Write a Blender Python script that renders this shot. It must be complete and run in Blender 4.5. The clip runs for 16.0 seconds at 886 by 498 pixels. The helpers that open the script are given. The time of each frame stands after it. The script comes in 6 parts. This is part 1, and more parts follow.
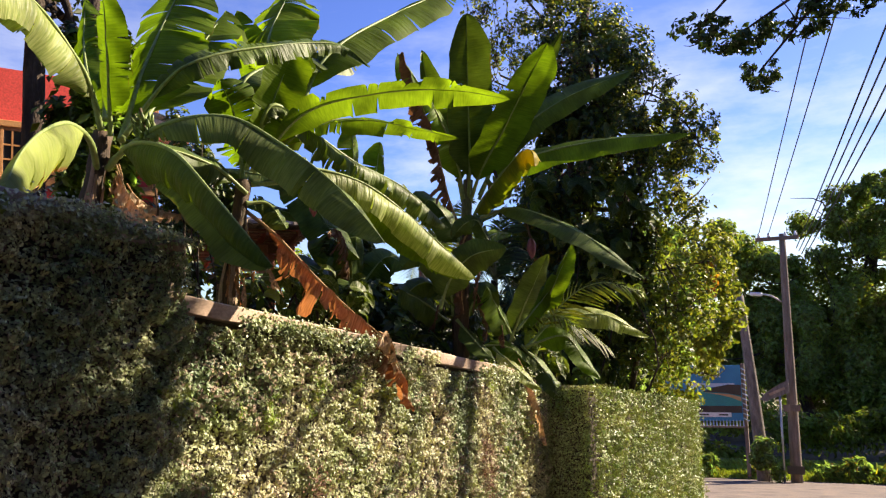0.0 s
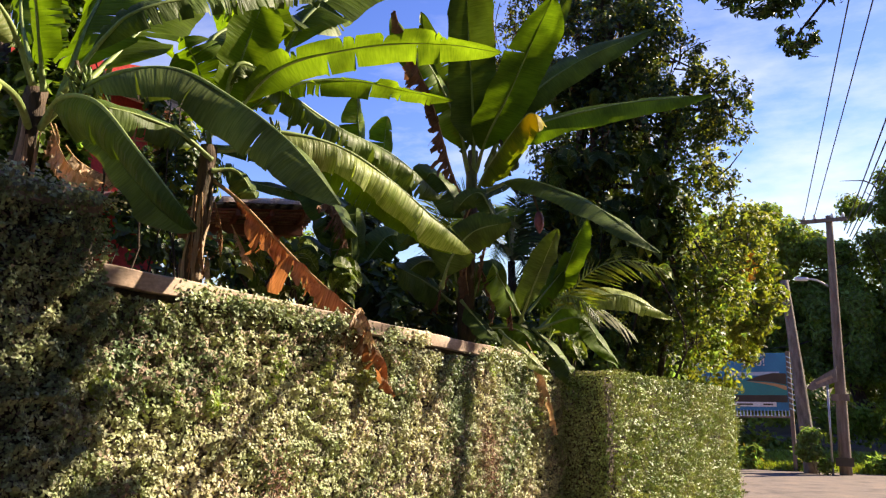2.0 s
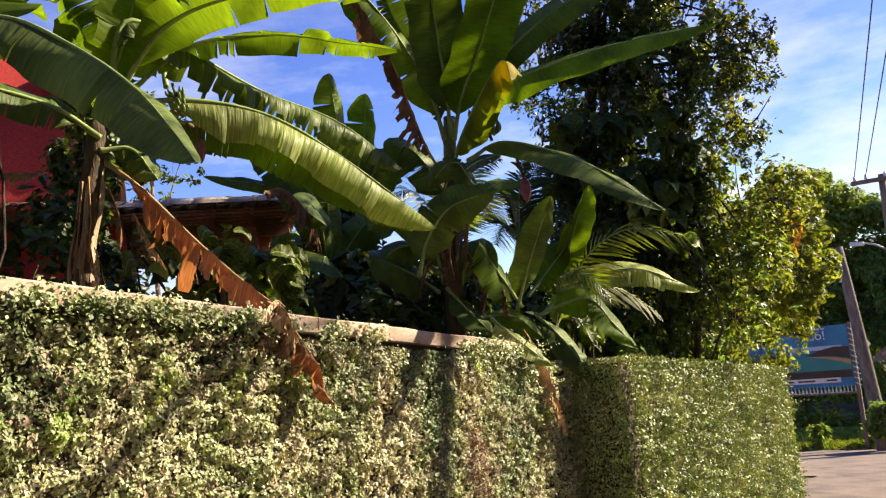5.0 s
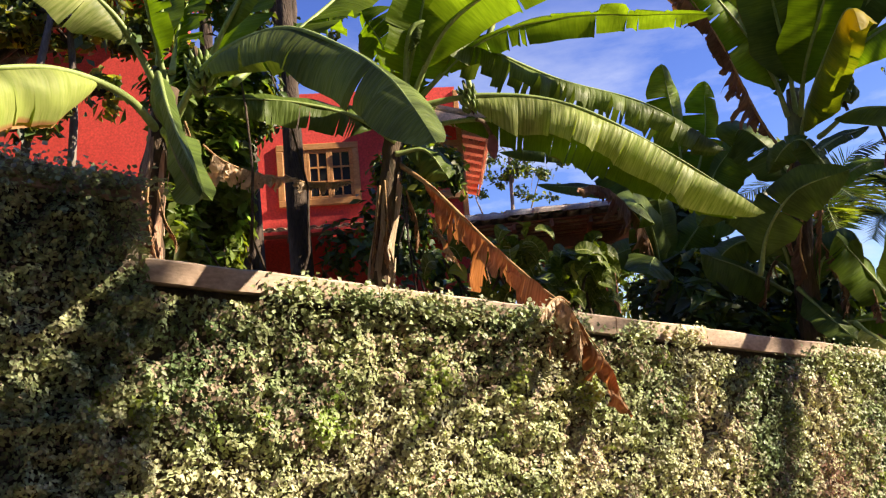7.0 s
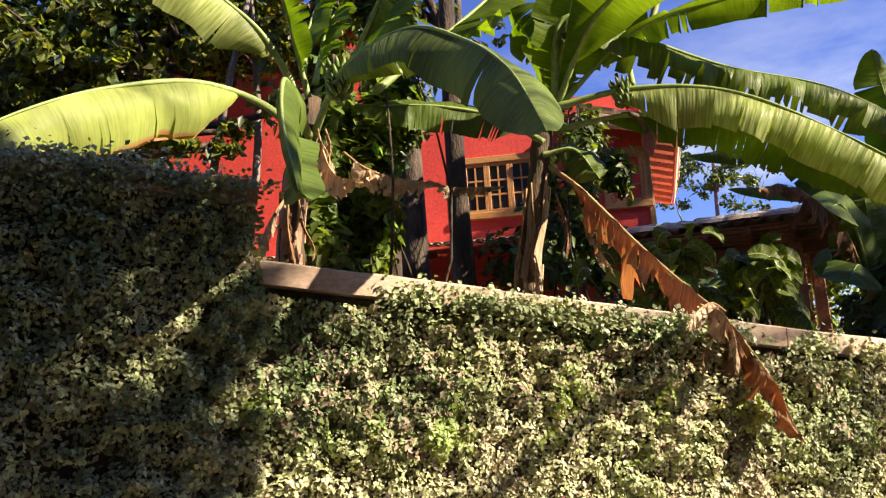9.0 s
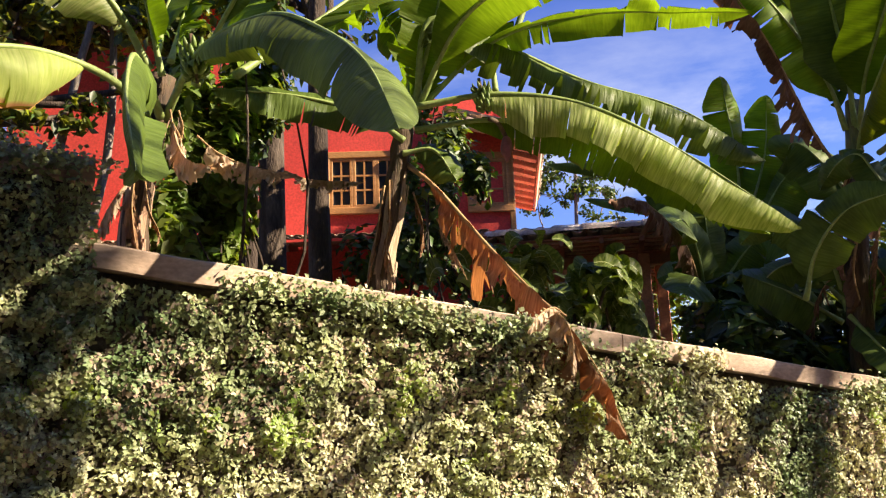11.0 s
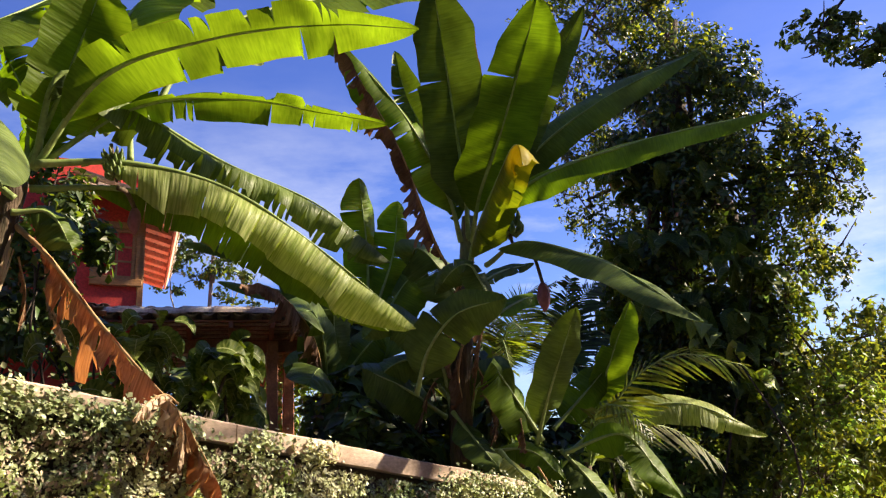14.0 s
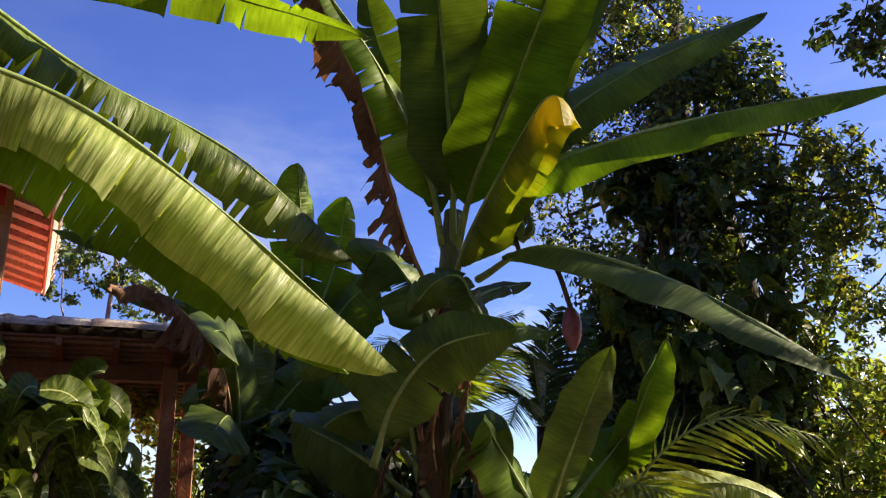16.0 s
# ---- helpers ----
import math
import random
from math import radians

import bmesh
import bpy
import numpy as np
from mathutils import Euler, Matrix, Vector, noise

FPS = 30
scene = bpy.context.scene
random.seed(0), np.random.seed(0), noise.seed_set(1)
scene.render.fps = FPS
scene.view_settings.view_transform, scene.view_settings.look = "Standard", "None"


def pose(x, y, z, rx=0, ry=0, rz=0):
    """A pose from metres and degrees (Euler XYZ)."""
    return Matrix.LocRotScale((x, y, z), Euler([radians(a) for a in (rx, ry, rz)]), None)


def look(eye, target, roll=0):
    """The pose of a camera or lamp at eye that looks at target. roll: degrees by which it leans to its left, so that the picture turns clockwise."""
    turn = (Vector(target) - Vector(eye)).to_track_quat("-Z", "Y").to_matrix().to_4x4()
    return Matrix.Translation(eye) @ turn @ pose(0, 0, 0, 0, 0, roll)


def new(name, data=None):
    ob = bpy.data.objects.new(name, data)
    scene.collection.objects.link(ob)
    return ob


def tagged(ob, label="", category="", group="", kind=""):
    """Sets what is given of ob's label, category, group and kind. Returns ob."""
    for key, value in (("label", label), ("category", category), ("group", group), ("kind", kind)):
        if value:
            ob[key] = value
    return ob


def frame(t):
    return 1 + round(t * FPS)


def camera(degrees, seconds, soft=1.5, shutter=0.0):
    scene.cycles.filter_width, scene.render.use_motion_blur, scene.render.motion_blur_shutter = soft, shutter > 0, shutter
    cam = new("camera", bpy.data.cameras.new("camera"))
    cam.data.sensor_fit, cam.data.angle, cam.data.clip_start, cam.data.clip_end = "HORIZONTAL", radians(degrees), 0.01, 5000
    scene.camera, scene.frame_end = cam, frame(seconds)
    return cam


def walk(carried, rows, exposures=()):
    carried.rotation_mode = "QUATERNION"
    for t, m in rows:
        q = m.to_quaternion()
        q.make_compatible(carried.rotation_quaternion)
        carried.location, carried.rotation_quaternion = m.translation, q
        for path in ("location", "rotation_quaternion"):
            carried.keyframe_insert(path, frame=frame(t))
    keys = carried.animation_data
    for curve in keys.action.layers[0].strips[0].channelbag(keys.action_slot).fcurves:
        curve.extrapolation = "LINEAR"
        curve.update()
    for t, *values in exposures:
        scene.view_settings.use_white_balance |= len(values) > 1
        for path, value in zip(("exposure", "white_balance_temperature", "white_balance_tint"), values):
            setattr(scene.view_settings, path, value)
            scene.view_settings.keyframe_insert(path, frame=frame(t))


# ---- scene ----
cam = camera(55.41, 16.0, soft=1.25)
PATH = [
    (0.0, look((0.005, -0.002, 1.549), (1.793, 0.869, 1.757), -1.88)),
    (0.5, look((0.179, -0.055, 1.510), (1.922, 0.910, 1.685), -2.63)),
    (1.0, look((0.342, -0.095, 1.501), (2.071, 0.898, 1.661), -1.96)),
    (1.5, look((0.526, -0.081, 1.475), (2.269, 0.883, 1.656), -1.63)),
    (2.0, look((0.700, -0.084, 1.456), (2.442, 0.881, 1.646), -2.14)),
    (2.5, look((0.882, -0.102, 1.467), (2.593, 0.910, 1.685), -3.23)),
    (3.0, look((1.038, -0.076, 1.427), (2.773, 0.896, 1.641), -3.43)),
    (3.2, look((1.118, -0.056, 1.422), (2.872, 0.880, 1.638), -3.20)),
    (5.3, look((1.983, -0.065, 1.321), (3.648, 1.026, 1.514), -6.85)),
    (5.5, look((2.052, -0.072, 1.301), (3.693, 1.055, 1.491), -6.47)),
    (6.0, look((2.200, -0.076, 1.274), (3.724, 1.197, 1.511), -6.05)),
    (6.5, look((2.352, -0.051, 1.259), (3.686, 1.407, 1.569), -5.80)),
    (7.0, look((2.484, -0.044, 1.232), (3.538, 1.622, 1.569), -5.48)),
    (7.5, look((2.623, -0.075, 1.228), (3.466, 1.705, 1.578), -5.16)),
    (8.0, look((2.734, -0.030, 1.184), (3.482, 1.787, 1.559), -4.44)),
    (8.2, look((2.775, -0.010, 1.183), (3.471, 1.825, 1.568), -3.77)),
    (10.3, look((2.917, 0.019, 1.183), (3.489, 1.884, 1.627), -3.39)),
    (10.5, look((2.923, 0.013, 1.184), (3.580, 1.853, 1.611), -3.01)),
    (11.0, look((2.943, -0.003, 1.179), (3.833, 1.744, 1.574), -2.24)),
    (11.5, look((2.962, -0.002, 1.176), (4.050, 1.628, 1.574), -2.23)),
    (12.0, look((2.979, -0.005, 1.181), (4.231, 1.495, 1.604), -2.07)),
    (12.5, look((2.991, -0.006, 1.186), (4.352, 1.390, 1.630), -2.23)),
    (13.0, look((2.993, -0.013, 1.188), (4.439, 1.278, 1.682), -2.51)),
    (13.5, look((2.999, -0.008, 1.192), (4.491, 1.209, 1.733), -2.84)),
    (14.0, look((2.994, -0.013, 1.194), (4.511, 1.167, 1.747), -2.97)),
    (14.5, look((2.990, -0.022, 1.196), (4.520, 1.139, 1.754), -2.51)),
    (15.0, look((3.187, 0.150, 1.248), (4.711, 1.311, 1.820), -1.85)),
    (15.5, look((3.883, 0.918, 1.470), (5.450, 2.006, 2.070), -1.41)),
    (16.0, look((4.241, 1.278, 1.587), (5.847, 2.302, 2.198), -1.15)),
]
walk(cam, PATH, [(0.0, 1.42, 6700, 13), (8.0, 1.45, 6700, 13), (11.0, 1.52, 6700, 13), (13.0, 1.50, 6700, 13), (14.5, 1.44, 6700, 13), (16.0, 1.42, 6700, 13)])
# ---- world, sun ----
SUN = Vector((0.62, -0.50, 0.485)).normalized()
world = bpy.data.worlds.new("world")
scene.world = world
world.use_nodes = True
wn, wl = world.node_tree.nodes, world.node_tree.links
wn.clear()
sky = wn.new("ShaderNodeTexSky")
sky.sky_type = "NISHITA"
sky.sun_disc = False
sky.sun_elevation = math.asin(SUN.z)
sky.sun_rotation = math.atan2(SUN.x, SUN.y)
sky.air_density, sky.dust_density, sky.ozone_density = 1.0, 0.3, 5.0
bg = wn.new("ShaderNodeBackground")
bg.inputs["Strength"].default_value = 0.067
wout = wn.new("ShaderNodeOutputWorld")
# thin fair-weather clouds over the whole sky
tc = wn.new("ShaderNodeTexCoord")
cmap = wn.new("ShaderNodeMapping")
cmap.inputs["Scale"].default_value = (2.2, 2.2, 7.0)
cno = wn.new("ShaderNodeTexNoise")
cno.inputs["Scale"].default_value = 1.6
cno.inputs["Detail"].default_value = 7
cno.inputs["Roughness"].default_value = 0.6
cra = wn.new("ShaderNodeMapRange")
cra.inputs["From Min"].default_value, cra.inputs["From Max"].default_value = 0.47, 0.74
cra.inputs["To Max"].default_value = 0.85
sepd = wn.new("ShaderNodeSeparateXYZ")
low = wn.new("ShaderNodeMapRange")
low.inputs["From Min"].default_value, low.inputs["From Max"].default_value = 0.2, 0.46
low.inputs["To Min"].default_value, low.inputs["To Max"].default_value = 1.0, 0.05
thick = wn.new("ShaderNodeMath")
thick.operation = "MULTIPLY"
cmix = wn.new("ShaderNodeMix")
cmix.data_type = "RGBA"
cmix.inputs["B"].default_value = (6.5, 6.8, 7.2, 1)
wl.new(tc.outputs["Generated"], cmap.inputs["Vector"])
wl.new(cmap.outputs["Vector"], cno.inputs["Vector"])
wl.new(cno.outputs["Fac"], cra.inputs["Value"])
wl.new(tc.outputs["Generated"], sepd.inputs["Vector"])
wl.new(sepd.outputs["Z"], low.inputs["Value"])
wl.new(cra.outputs["Result"], thick.inputs[0])
wl.new(low.outputs["Result"], thick.inputs[1])
wl.new(thick.outputs["Value"], cmix.inputs["Factor"])
deep = wn.new("ShaderNodeHueSaturation")
deep.inputs["Hue"].default_value, deep.inputs["Saturation"].default_value, deep.inputs["Value"].default_value = 0.525, 1.15, 1.2
wl.new(sky.outputs["Color"], deep.inputs["Color"])
wl.new(deep.outputs["Color"], cmix.inputs["A"])
wl.new(cmix.outputs["Result"], bg.inputs["Color"])
wl.new(bg.outputs["Background"], wout.inputs["Surface"])
sun = new("sun", bpy.data.lights.new("sun", "SUN"))
sun.data.energy, sun.data.angle, sun.data.color = 5.0, radians(0.55), (1.0, 0.86, 0.66)
sun.matrix_world = look(SUN * 40, (0, 0, 0))

# ---- materials ----
MATS = {}


def material(name, colors, scale=6.0, rough=0.7, bump=0.3, metal=0.0, spread=0.0, translucent=0.0, tint=None, stretch=(1, 1, 1), fine=40.0, island=False, coords="Object", spec=0.4):
    """Noise between the colours at one scale, grain and relief at a finer one; spread: how far single pieces differ in value."""
    if name in MATS:
        return MATS[name]
    m = MATS[name] = bpy.data.materials.new(name)
    m.use_nodes = True
    n, l = m.node_tree.nodes, m.node_tree.links
    b = n["Principled BSDF"]
    out = n["Material Output"]
    co = n.new("ShaderNodeTexCoord")
    mp = n.new("ShaderNodeMapping")
    mp.inputs["Scale"].default_value = stretch
    l.new(co.outputs[coords], mp.inputs["Vector"])
    no = n.new("ShaderNodeTexNoise")
    no.inputs["Scale"].default_value, no.inputs["Detail"].default_value = scale, 5
    ramp = n.new("ShaderNodeValToRGB")
    e = ramp.color_ramp.elements
    while len(e) < len(colors):
        e.new(0.5)
    for k, c in enumerate(colors):
        e[k].position = 0.3 + 0.4 * k / max(1, len(colors) - 1)
        e[k].color = (*c, 1)
    l.new(mp.outputs["Vector"], no.inputs["Vector"])
    l.new(no.outputs["Fac"], ramp.inputs["Fac"])
    grain = n.new("ShaderNodeTexNoise")
    grain.inputs["Scale"].default_value, grain.inputs["Detail"].default_value = fine, 4
    l.new(mp.outputs["Vector"], grain.inputs["Vector"])
    hsv = n.new("ShaderNodeHueSaturation")
    l.new(ramp.outputs["Color"], hsv.inputs["Color"])
    val = n.new("ShaderNodeMapRange")
    val.inputs["From Min"].default_value, val.inputs["From Max"].default_value = 0.3, 0.7
    val.inputs["To Min"].default_value, val.inputs["To Max"].default_value = 0.8, 1.2
    l.new(grain.outputs["Fac"], val.inputs["Value"])
    last = val.outputs["Result"]
    if spread:
        if island:
            rnd = n.new("ShaderNodeNewGeometry").outputs["Random Per Island"]
        else:
            rnd = n.new("ShaderNodeObjectInfo").outputs["Random"]
        mr = n.new("ShaderNodeMapRange")
        mr.inputs["To Min"].default_value, mr.inputs["To Max"].default_value = 1 - spread, 1 + spread
        l.new(rnd, mr.inputs["Value"])
        mu = n.new("ShaderNodeMath")
        mu.operation = "MULTIPLY"
        l.new(last, mu.inputs[0])
        l.new(mr.outputs["Result"], mu.inputs[1])
        last = mu.outputs["Value"]
        hr = n.new("ShaderNodeMapRange")
        hr.inputs["To Min"].default_value, hr.inputs["To Max"].default_value = 0.5 - 0.06 * spread, 0.5 + 0.05 * spread
        l.new(rnd, hr.inputs["Value"])
        l.new(hr.outputs["Result"], hsv.inputs["Hue"])
    l.new(last, hsv.inputs["Value"])
    l.new(hsv.outputs["Color"], b.inputs["Base Color"])
    b.inputs["Roughness"].default_value, b.inputs["Metallic"].default_value = rough, metal
    b.inputs["Specular IOR Level"].default_value = spec
    if bump:
        bp = n.new("ShaderNodeBump")
        bp.inputs["Strength"].default_value, bp.inputs["Distance"].default_value = bump, 0.02
        l.new(grain.outputs["Fac"], bp.inputs["Height"])
        l.new(bp.outputs["Normal"], b.inputs["Normal"])
    if translucent:
        tr = n.new("ShaderNodeBsdfTranslucent")
        mx = n.new("ShaderNodeMixShader")
        mx.inputs["Fac"].default_value = translucent
        th = n.new("ShaderNodeMix")
        th.data_type, th.blend_type = "RGBA", "MULTIPLY"
        th.inputs["Factor"].default_value = 1.0
        th.inputs["B"].default_value = (*(tint or (1.6, 1.5, 0.45)), 1)
        l.new(hsv.outputs["Color"], th.inputs["A"])
        l.new(th.outputs["Result"], tr.inputs["Color"])
        l.new(b.outputs["BSDF"], mx.inputs[1])
        l.new(tr.outputs["BSDF"], mx.inputs[2])
        l.new(mx.outputs["Shader"], out.inputs["Surface"])
    return m


def blade_material(name, base, vein, edge, rough=0.5, thin=0.45, tint=(1.55, 1.6, 0.35), blotch=0.36, tip=None, pleats=3.0, scorch=1.18):
    """A banana leaf's blade: side veins run from the midrib to the margin (UV: length, side)."""
    m = MATS[name] = bpy.data.materials.new(name)
    m.use_nodes = True
    n, l = m.node_tree.nodes, m.node_tree.links
    b, out = n["Principled BSDF"], n["Material Output"]
    uv = n.new("ShaderNodeUVMap")
    uv.uv_map = "UVMap"
    mp = n.new("ShaderNodeMapping")
    mp.inputs["Scale"].default_value = (90, 1.5, 1)
    l.new(uv.outputs["UV"], mp.inputs["Vector"])
    veins = n.new("ShaderNodeTexNoise")
    veins.inputs["Scale"].default_value, veins.inputs["Detail"].default_value = 1.0, 3
    l.new(mp.outputs["Vector"], veins.inputs["Vector"])
    pm = n.new("ShaderNodeMapping")
    pm.inputs["Scale"].default_value = (26, 0.8, 1)
    l.new(uv.outputs["UV"], pm.inputs["Vector"])
    pleat = n.new("ShaderNodeTexNoise")
    pleat.inputs["Scale"].default_value, pleat.inputs["Detail"].default_value = 1.0, 1
    l.new(pm.outputs["Vector"], pleat.inputs["Vector"])
    vr = n.new("ShaderNodeValToRGB")
    vr.color_ramp.elements[0].position, vr.color_ramp.elements[1].position = 0.35, 0.68
    vr.color_ramp.elements[0].color, vr.color_ramp.elements[1].color = (*base, 1), (*vein, 1)
    l.new(veins.outputs["Fac"], vr.inputs["Fac"])
    co = n.new("ShaderNodeTexCoord")
    big = n.new("ShaderNodeTexNoise")
    big.inputs["Scale"].default_value, big.inputs["Detail"].default_value = 3.5, 6
    l.new(co.outputs["Object"], big.inputs["Vector"])
    br = n.new("ShaderNodeMapRange")
    br.inputs["From Min"].default_value, br.inputs["From Max"].default_value = 0.35, 0.65
    br.inputs["To Min"].default_value, br.inputs["To Max"].default_value = 1 - blotch, 1 + blotch
    l.new(big.outputs["Fac"], br.inputs["Value"])
    hs = n.new("ShaderNodeHueSaturation")
    l.new(vr.outputs["Color"], hs.inputs["Color"])
    l.new(br.outputs["Result"], hs.inputs["Value"])
    if tip:
        # the blade yellows unevenly towards its end
        along = n.new("ShaderNodeSeparateXYZ")
        l.new(uv.outputs["UV"], along.inputs["Vector"])
        far = n.new("ShaderNodeMath")
        far.operation = "ADD"
        l.new(along.outputs["X"], far.inputs[0])
        l.new(big.outputs["Fac"], far.inputs[1])
        fr_ = n.new("ShaderNodeMapRange")
        fr_.inputs["From Min"].default_value, fr_.inputs["From Max"].default_value = 1.42, 1.68
        l.new(far.outputs["Value"], fr_.inputs["Value"])
        age = n.new("ShaderNodeMix")
        age.data_type = "RGBA"
        age.inputs["B"].default_value = (*tip, 1)
        l.new(fr_.outputs["Result"], age.inputs["Factor"])
        l.new(hs.outputs["Color"], age.inputs["A"])
        body = age.outputs["Result"]
    else:
        body = hs.outputs["Color"]
    # dry brown margin, wider in places
    sep = n.new("ShaderNodeSeparateXYZ")
    l.new(uv.outputs["UV"], sep.inputs["Vector"])
    ab = n.new("ShaderNodeMath")
    ab.operation = "ABSOLUTE"
    l.new(sep.outputs["Y"], ab.inputs[0])
    ad = n.new("ShaderNodeMath")
    ad.operation = "ADD"
    l.new(ab.outputs["Value"], ad.inputs[0])
    sc = n.new("ShaderNodeMath")
    sc.operation = "MULTIPLY"
    sc.inputs[1].default_value = 0.35
    l.new(big.outputs["Fac"], sc.inputs[0])
    l.new(sc.outputs["Value"], ad.inputs[1])
    er = n.new("ShaderNodeMapRange")
    er.inputs["From Min"].default_value, er.inputs["From Max"].default_value = scorch, scorch + 0.07
    l.new(ad.outputs["Value"], er.inputs["Value"])
    em = n.new("ShaderNodeMix")
    em.data_type = "RGBA"
    em.inputs["B"].default_value = (*edge, 1)
    l.new(er.outputs["Result"], em.inputs["Factor"])
    l.new(body, em.inputs["A"])
    l.new(em.outputs["Result"], b.inputs["Base Color"])
    b.inputs["Roughness"].default_value = rough
    b.inputs["Specular IOR Level"].default_value = 0.18
    bp = n.new("ShaderNodeBump")
    bp.inputs["Strength"].default_value, bp.inputs["Distance"].default_value = 0.55, 0.007
    relief = n.new("ShaderNodeMath")
    relief.operation = "MULTIPLY_ADD"
    relief.inputs[1].default_value = pleats
    l.new(pleat.outputs["Fac"], relief.inputs[0])
    l.new(veins.outputs["Fac"], relief.inputs[2])
    l.new(relief.outputs["Value"], bp.inputs["Height"])
    l.new(bp.outputs["Normal"], b.inputs["Normal"])
    tr = n.new("ShaderNodeBsdfTranslucent")
    th = n.new("ShaderNodeMix")
    th.data_type, th.blend_type = "RGBA", "MULTIPLY"
    th.inputs["Factor"].default_value = 1.0
    th.inputs["B"].default_value = (*tint, 1)
    l.new(em.outputs["Result"], th.inputs["A"])
    l.new(th.outputs["Result"], tr.inputs["Color"])
    mx = n.new("ShaderNodeMixShader")
    mx.inputs["Fac"].default_value = thin
    l.new(b.outputs["BSDF"], mx.inputs[1])
    l.new(tr.outputs["BSDF"], mx.inputs[2])
    l.new(mx.outputs["Shader"], out.inputs["Surface"])
    return m


BROWN_EDGE = (0.20, 0.12, 0.05)
# lit and shaded tones of one blade: dark shaded, bright backlit, pale sunlit
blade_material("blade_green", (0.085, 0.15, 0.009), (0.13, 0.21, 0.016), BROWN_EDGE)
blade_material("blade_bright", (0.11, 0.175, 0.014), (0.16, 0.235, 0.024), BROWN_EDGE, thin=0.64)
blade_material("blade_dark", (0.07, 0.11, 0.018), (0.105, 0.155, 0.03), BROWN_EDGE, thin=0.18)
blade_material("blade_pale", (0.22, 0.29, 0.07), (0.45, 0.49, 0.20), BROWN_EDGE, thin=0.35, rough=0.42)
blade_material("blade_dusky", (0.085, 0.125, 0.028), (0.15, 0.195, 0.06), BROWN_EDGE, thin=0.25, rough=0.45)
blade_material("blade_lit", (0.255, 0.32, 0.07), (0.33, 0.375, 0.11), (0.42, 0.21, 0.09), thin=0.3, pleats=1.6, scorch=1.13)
blade_material("blade_yellow", (0.085, 0.13, 0.012), (0.14, 0.18, 0.02), (0.42, 0.33, 0.02), thin=0.6, tint=(1.5, 1.35, 0.25), blotch=0.2, tip=(0.44, 0.38, 0.015))
blade_material("blade_husk", (0.16, 0.09, 0.058), (0.26, 0.155, 0.10), (0.34, 0.25, 0.17), rough=0.85, thin=0.2, tint=(1.4, 1.0, 0.6), blotch=0.4)
blade_material("blade_straw", (0.46, 0.34, 0.22), (0.68, 0.54, 0.39), (0.5, 0.36, 0.22), rough=0.85, thin=0.3, tint=(1.3, 1.0, 0.7), blotch=0.35)
blade_material("blade_dead", (0.24, 0.135, 0.07), (0.42, 0.26, 0.15), (0.46, 0.34, 0.22), rough=0.8, thin=0.32, tint=(1.6, 1.0, 0.5), blotch=0.4)
MIDRIB = material("midrib", [(0.22, 0.30, 0.08), (0.30, 0.38, 0.12)], scale=8, rough=0.5, bump=0.1)
MIDRIB_DEAD = material("midrib_dead", [(0.35, 0.20, 0.08), (0.5, 0.32, 0.15)], scale=8, rough=0.7, bump=0.2)
STEM = material("stem", [(0.035, 0.025, 0.016), (0.11, 0.07, 0.04), (0.07, 0.06, 0.025)], scale=7, rough=0.8, bump=0.5, stretch=(3, 3, 0.5))
GREEN_STEM = material("green_stem", [(0.10, 0.12, 0.03), (0.18, 0.19, 0.06), (0.10, 0.06, 0.03)], scale=5, rough=0.6, bump=0.3, stretch=(3, 3, 0.5))
HUSK_PINK = material("husk_pink", [(0.30, 0.17, 0.10), (0.55, 0.36, 0.25)], scale=6, rough=0.85, bump=0.5, stretch=(4, 4, 0.6))
SHEATH = material("sheath", [(0.30, 0.20, 0.11), (0.55, 0.44, 0.30)], scale=6, rough=0.85, bump=0.5, stretch=(4, 4, 0.6))
FRUIT = material("fruit", [(0.10, 0.155, 0.035), (0.19, 0.25, 0.06)], scale=20, rough=0.5, bump=0.05, spread=0.2)
BUD = material("bud", [(0.13, 0.035, 0.055), (0.24, 0.09, 0.11)], scale=9, rough=0.55, bump=0.2)
CAP = material("cap_render", [(0.30, 0.21, 0.15), (0.52, 0.39, 0.29), (0.62, 0.49, 0.38)], scale=4.0, rough=0.9, bump=0.12, fine=35, stretch=(1, 1, 2))
# near-black core: the shade between the fig leaves is in its colour
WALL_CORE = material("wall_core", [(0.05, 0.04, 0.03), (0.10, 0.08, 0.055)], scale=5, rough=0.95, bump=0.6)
IVY = material("ivy", [(0.145, 0.21, 0.085), (0.37, 0.41, 0.20), (0.60, 0.57, 0.36)], scale=2.2, rough=0.45, bump=0.0, spread=0.48, island=True, translucent=0.1, spec=0.4)
IVY_FAR = material("ivy_far", [(0.12, 0.185, 0.06), (0.265, 0.33, 0.12), (0.42, 0.44, 0.21)], scale=2.6, rough=0.45, bump=0.0, spread=0.5, island=True, translucent=0.1, spec=0.4)
IVY_DRY = material("ivy_dry", [(0.30, 0.22, 0.145), (0.52, 0.41, 0.29)], scale=3, rough=0.8, bump=0.0, spread=0.4, island=True)
IVY_RUST = material("ivy_rust", [(0.22, 0.11, 0.07), (0.36, 0.21, 0.15)], scale=3, rough=0.85, bump=0.0, spread=0.4, island=True)
IVY_NEW = material("ivy_new", [(0.20, 0.30, 0.05), (0.32, 0.40, 0.10)], scale=3, rough=0.45, bump=0.0, spread=0.3, island=True, translucent=0.3)
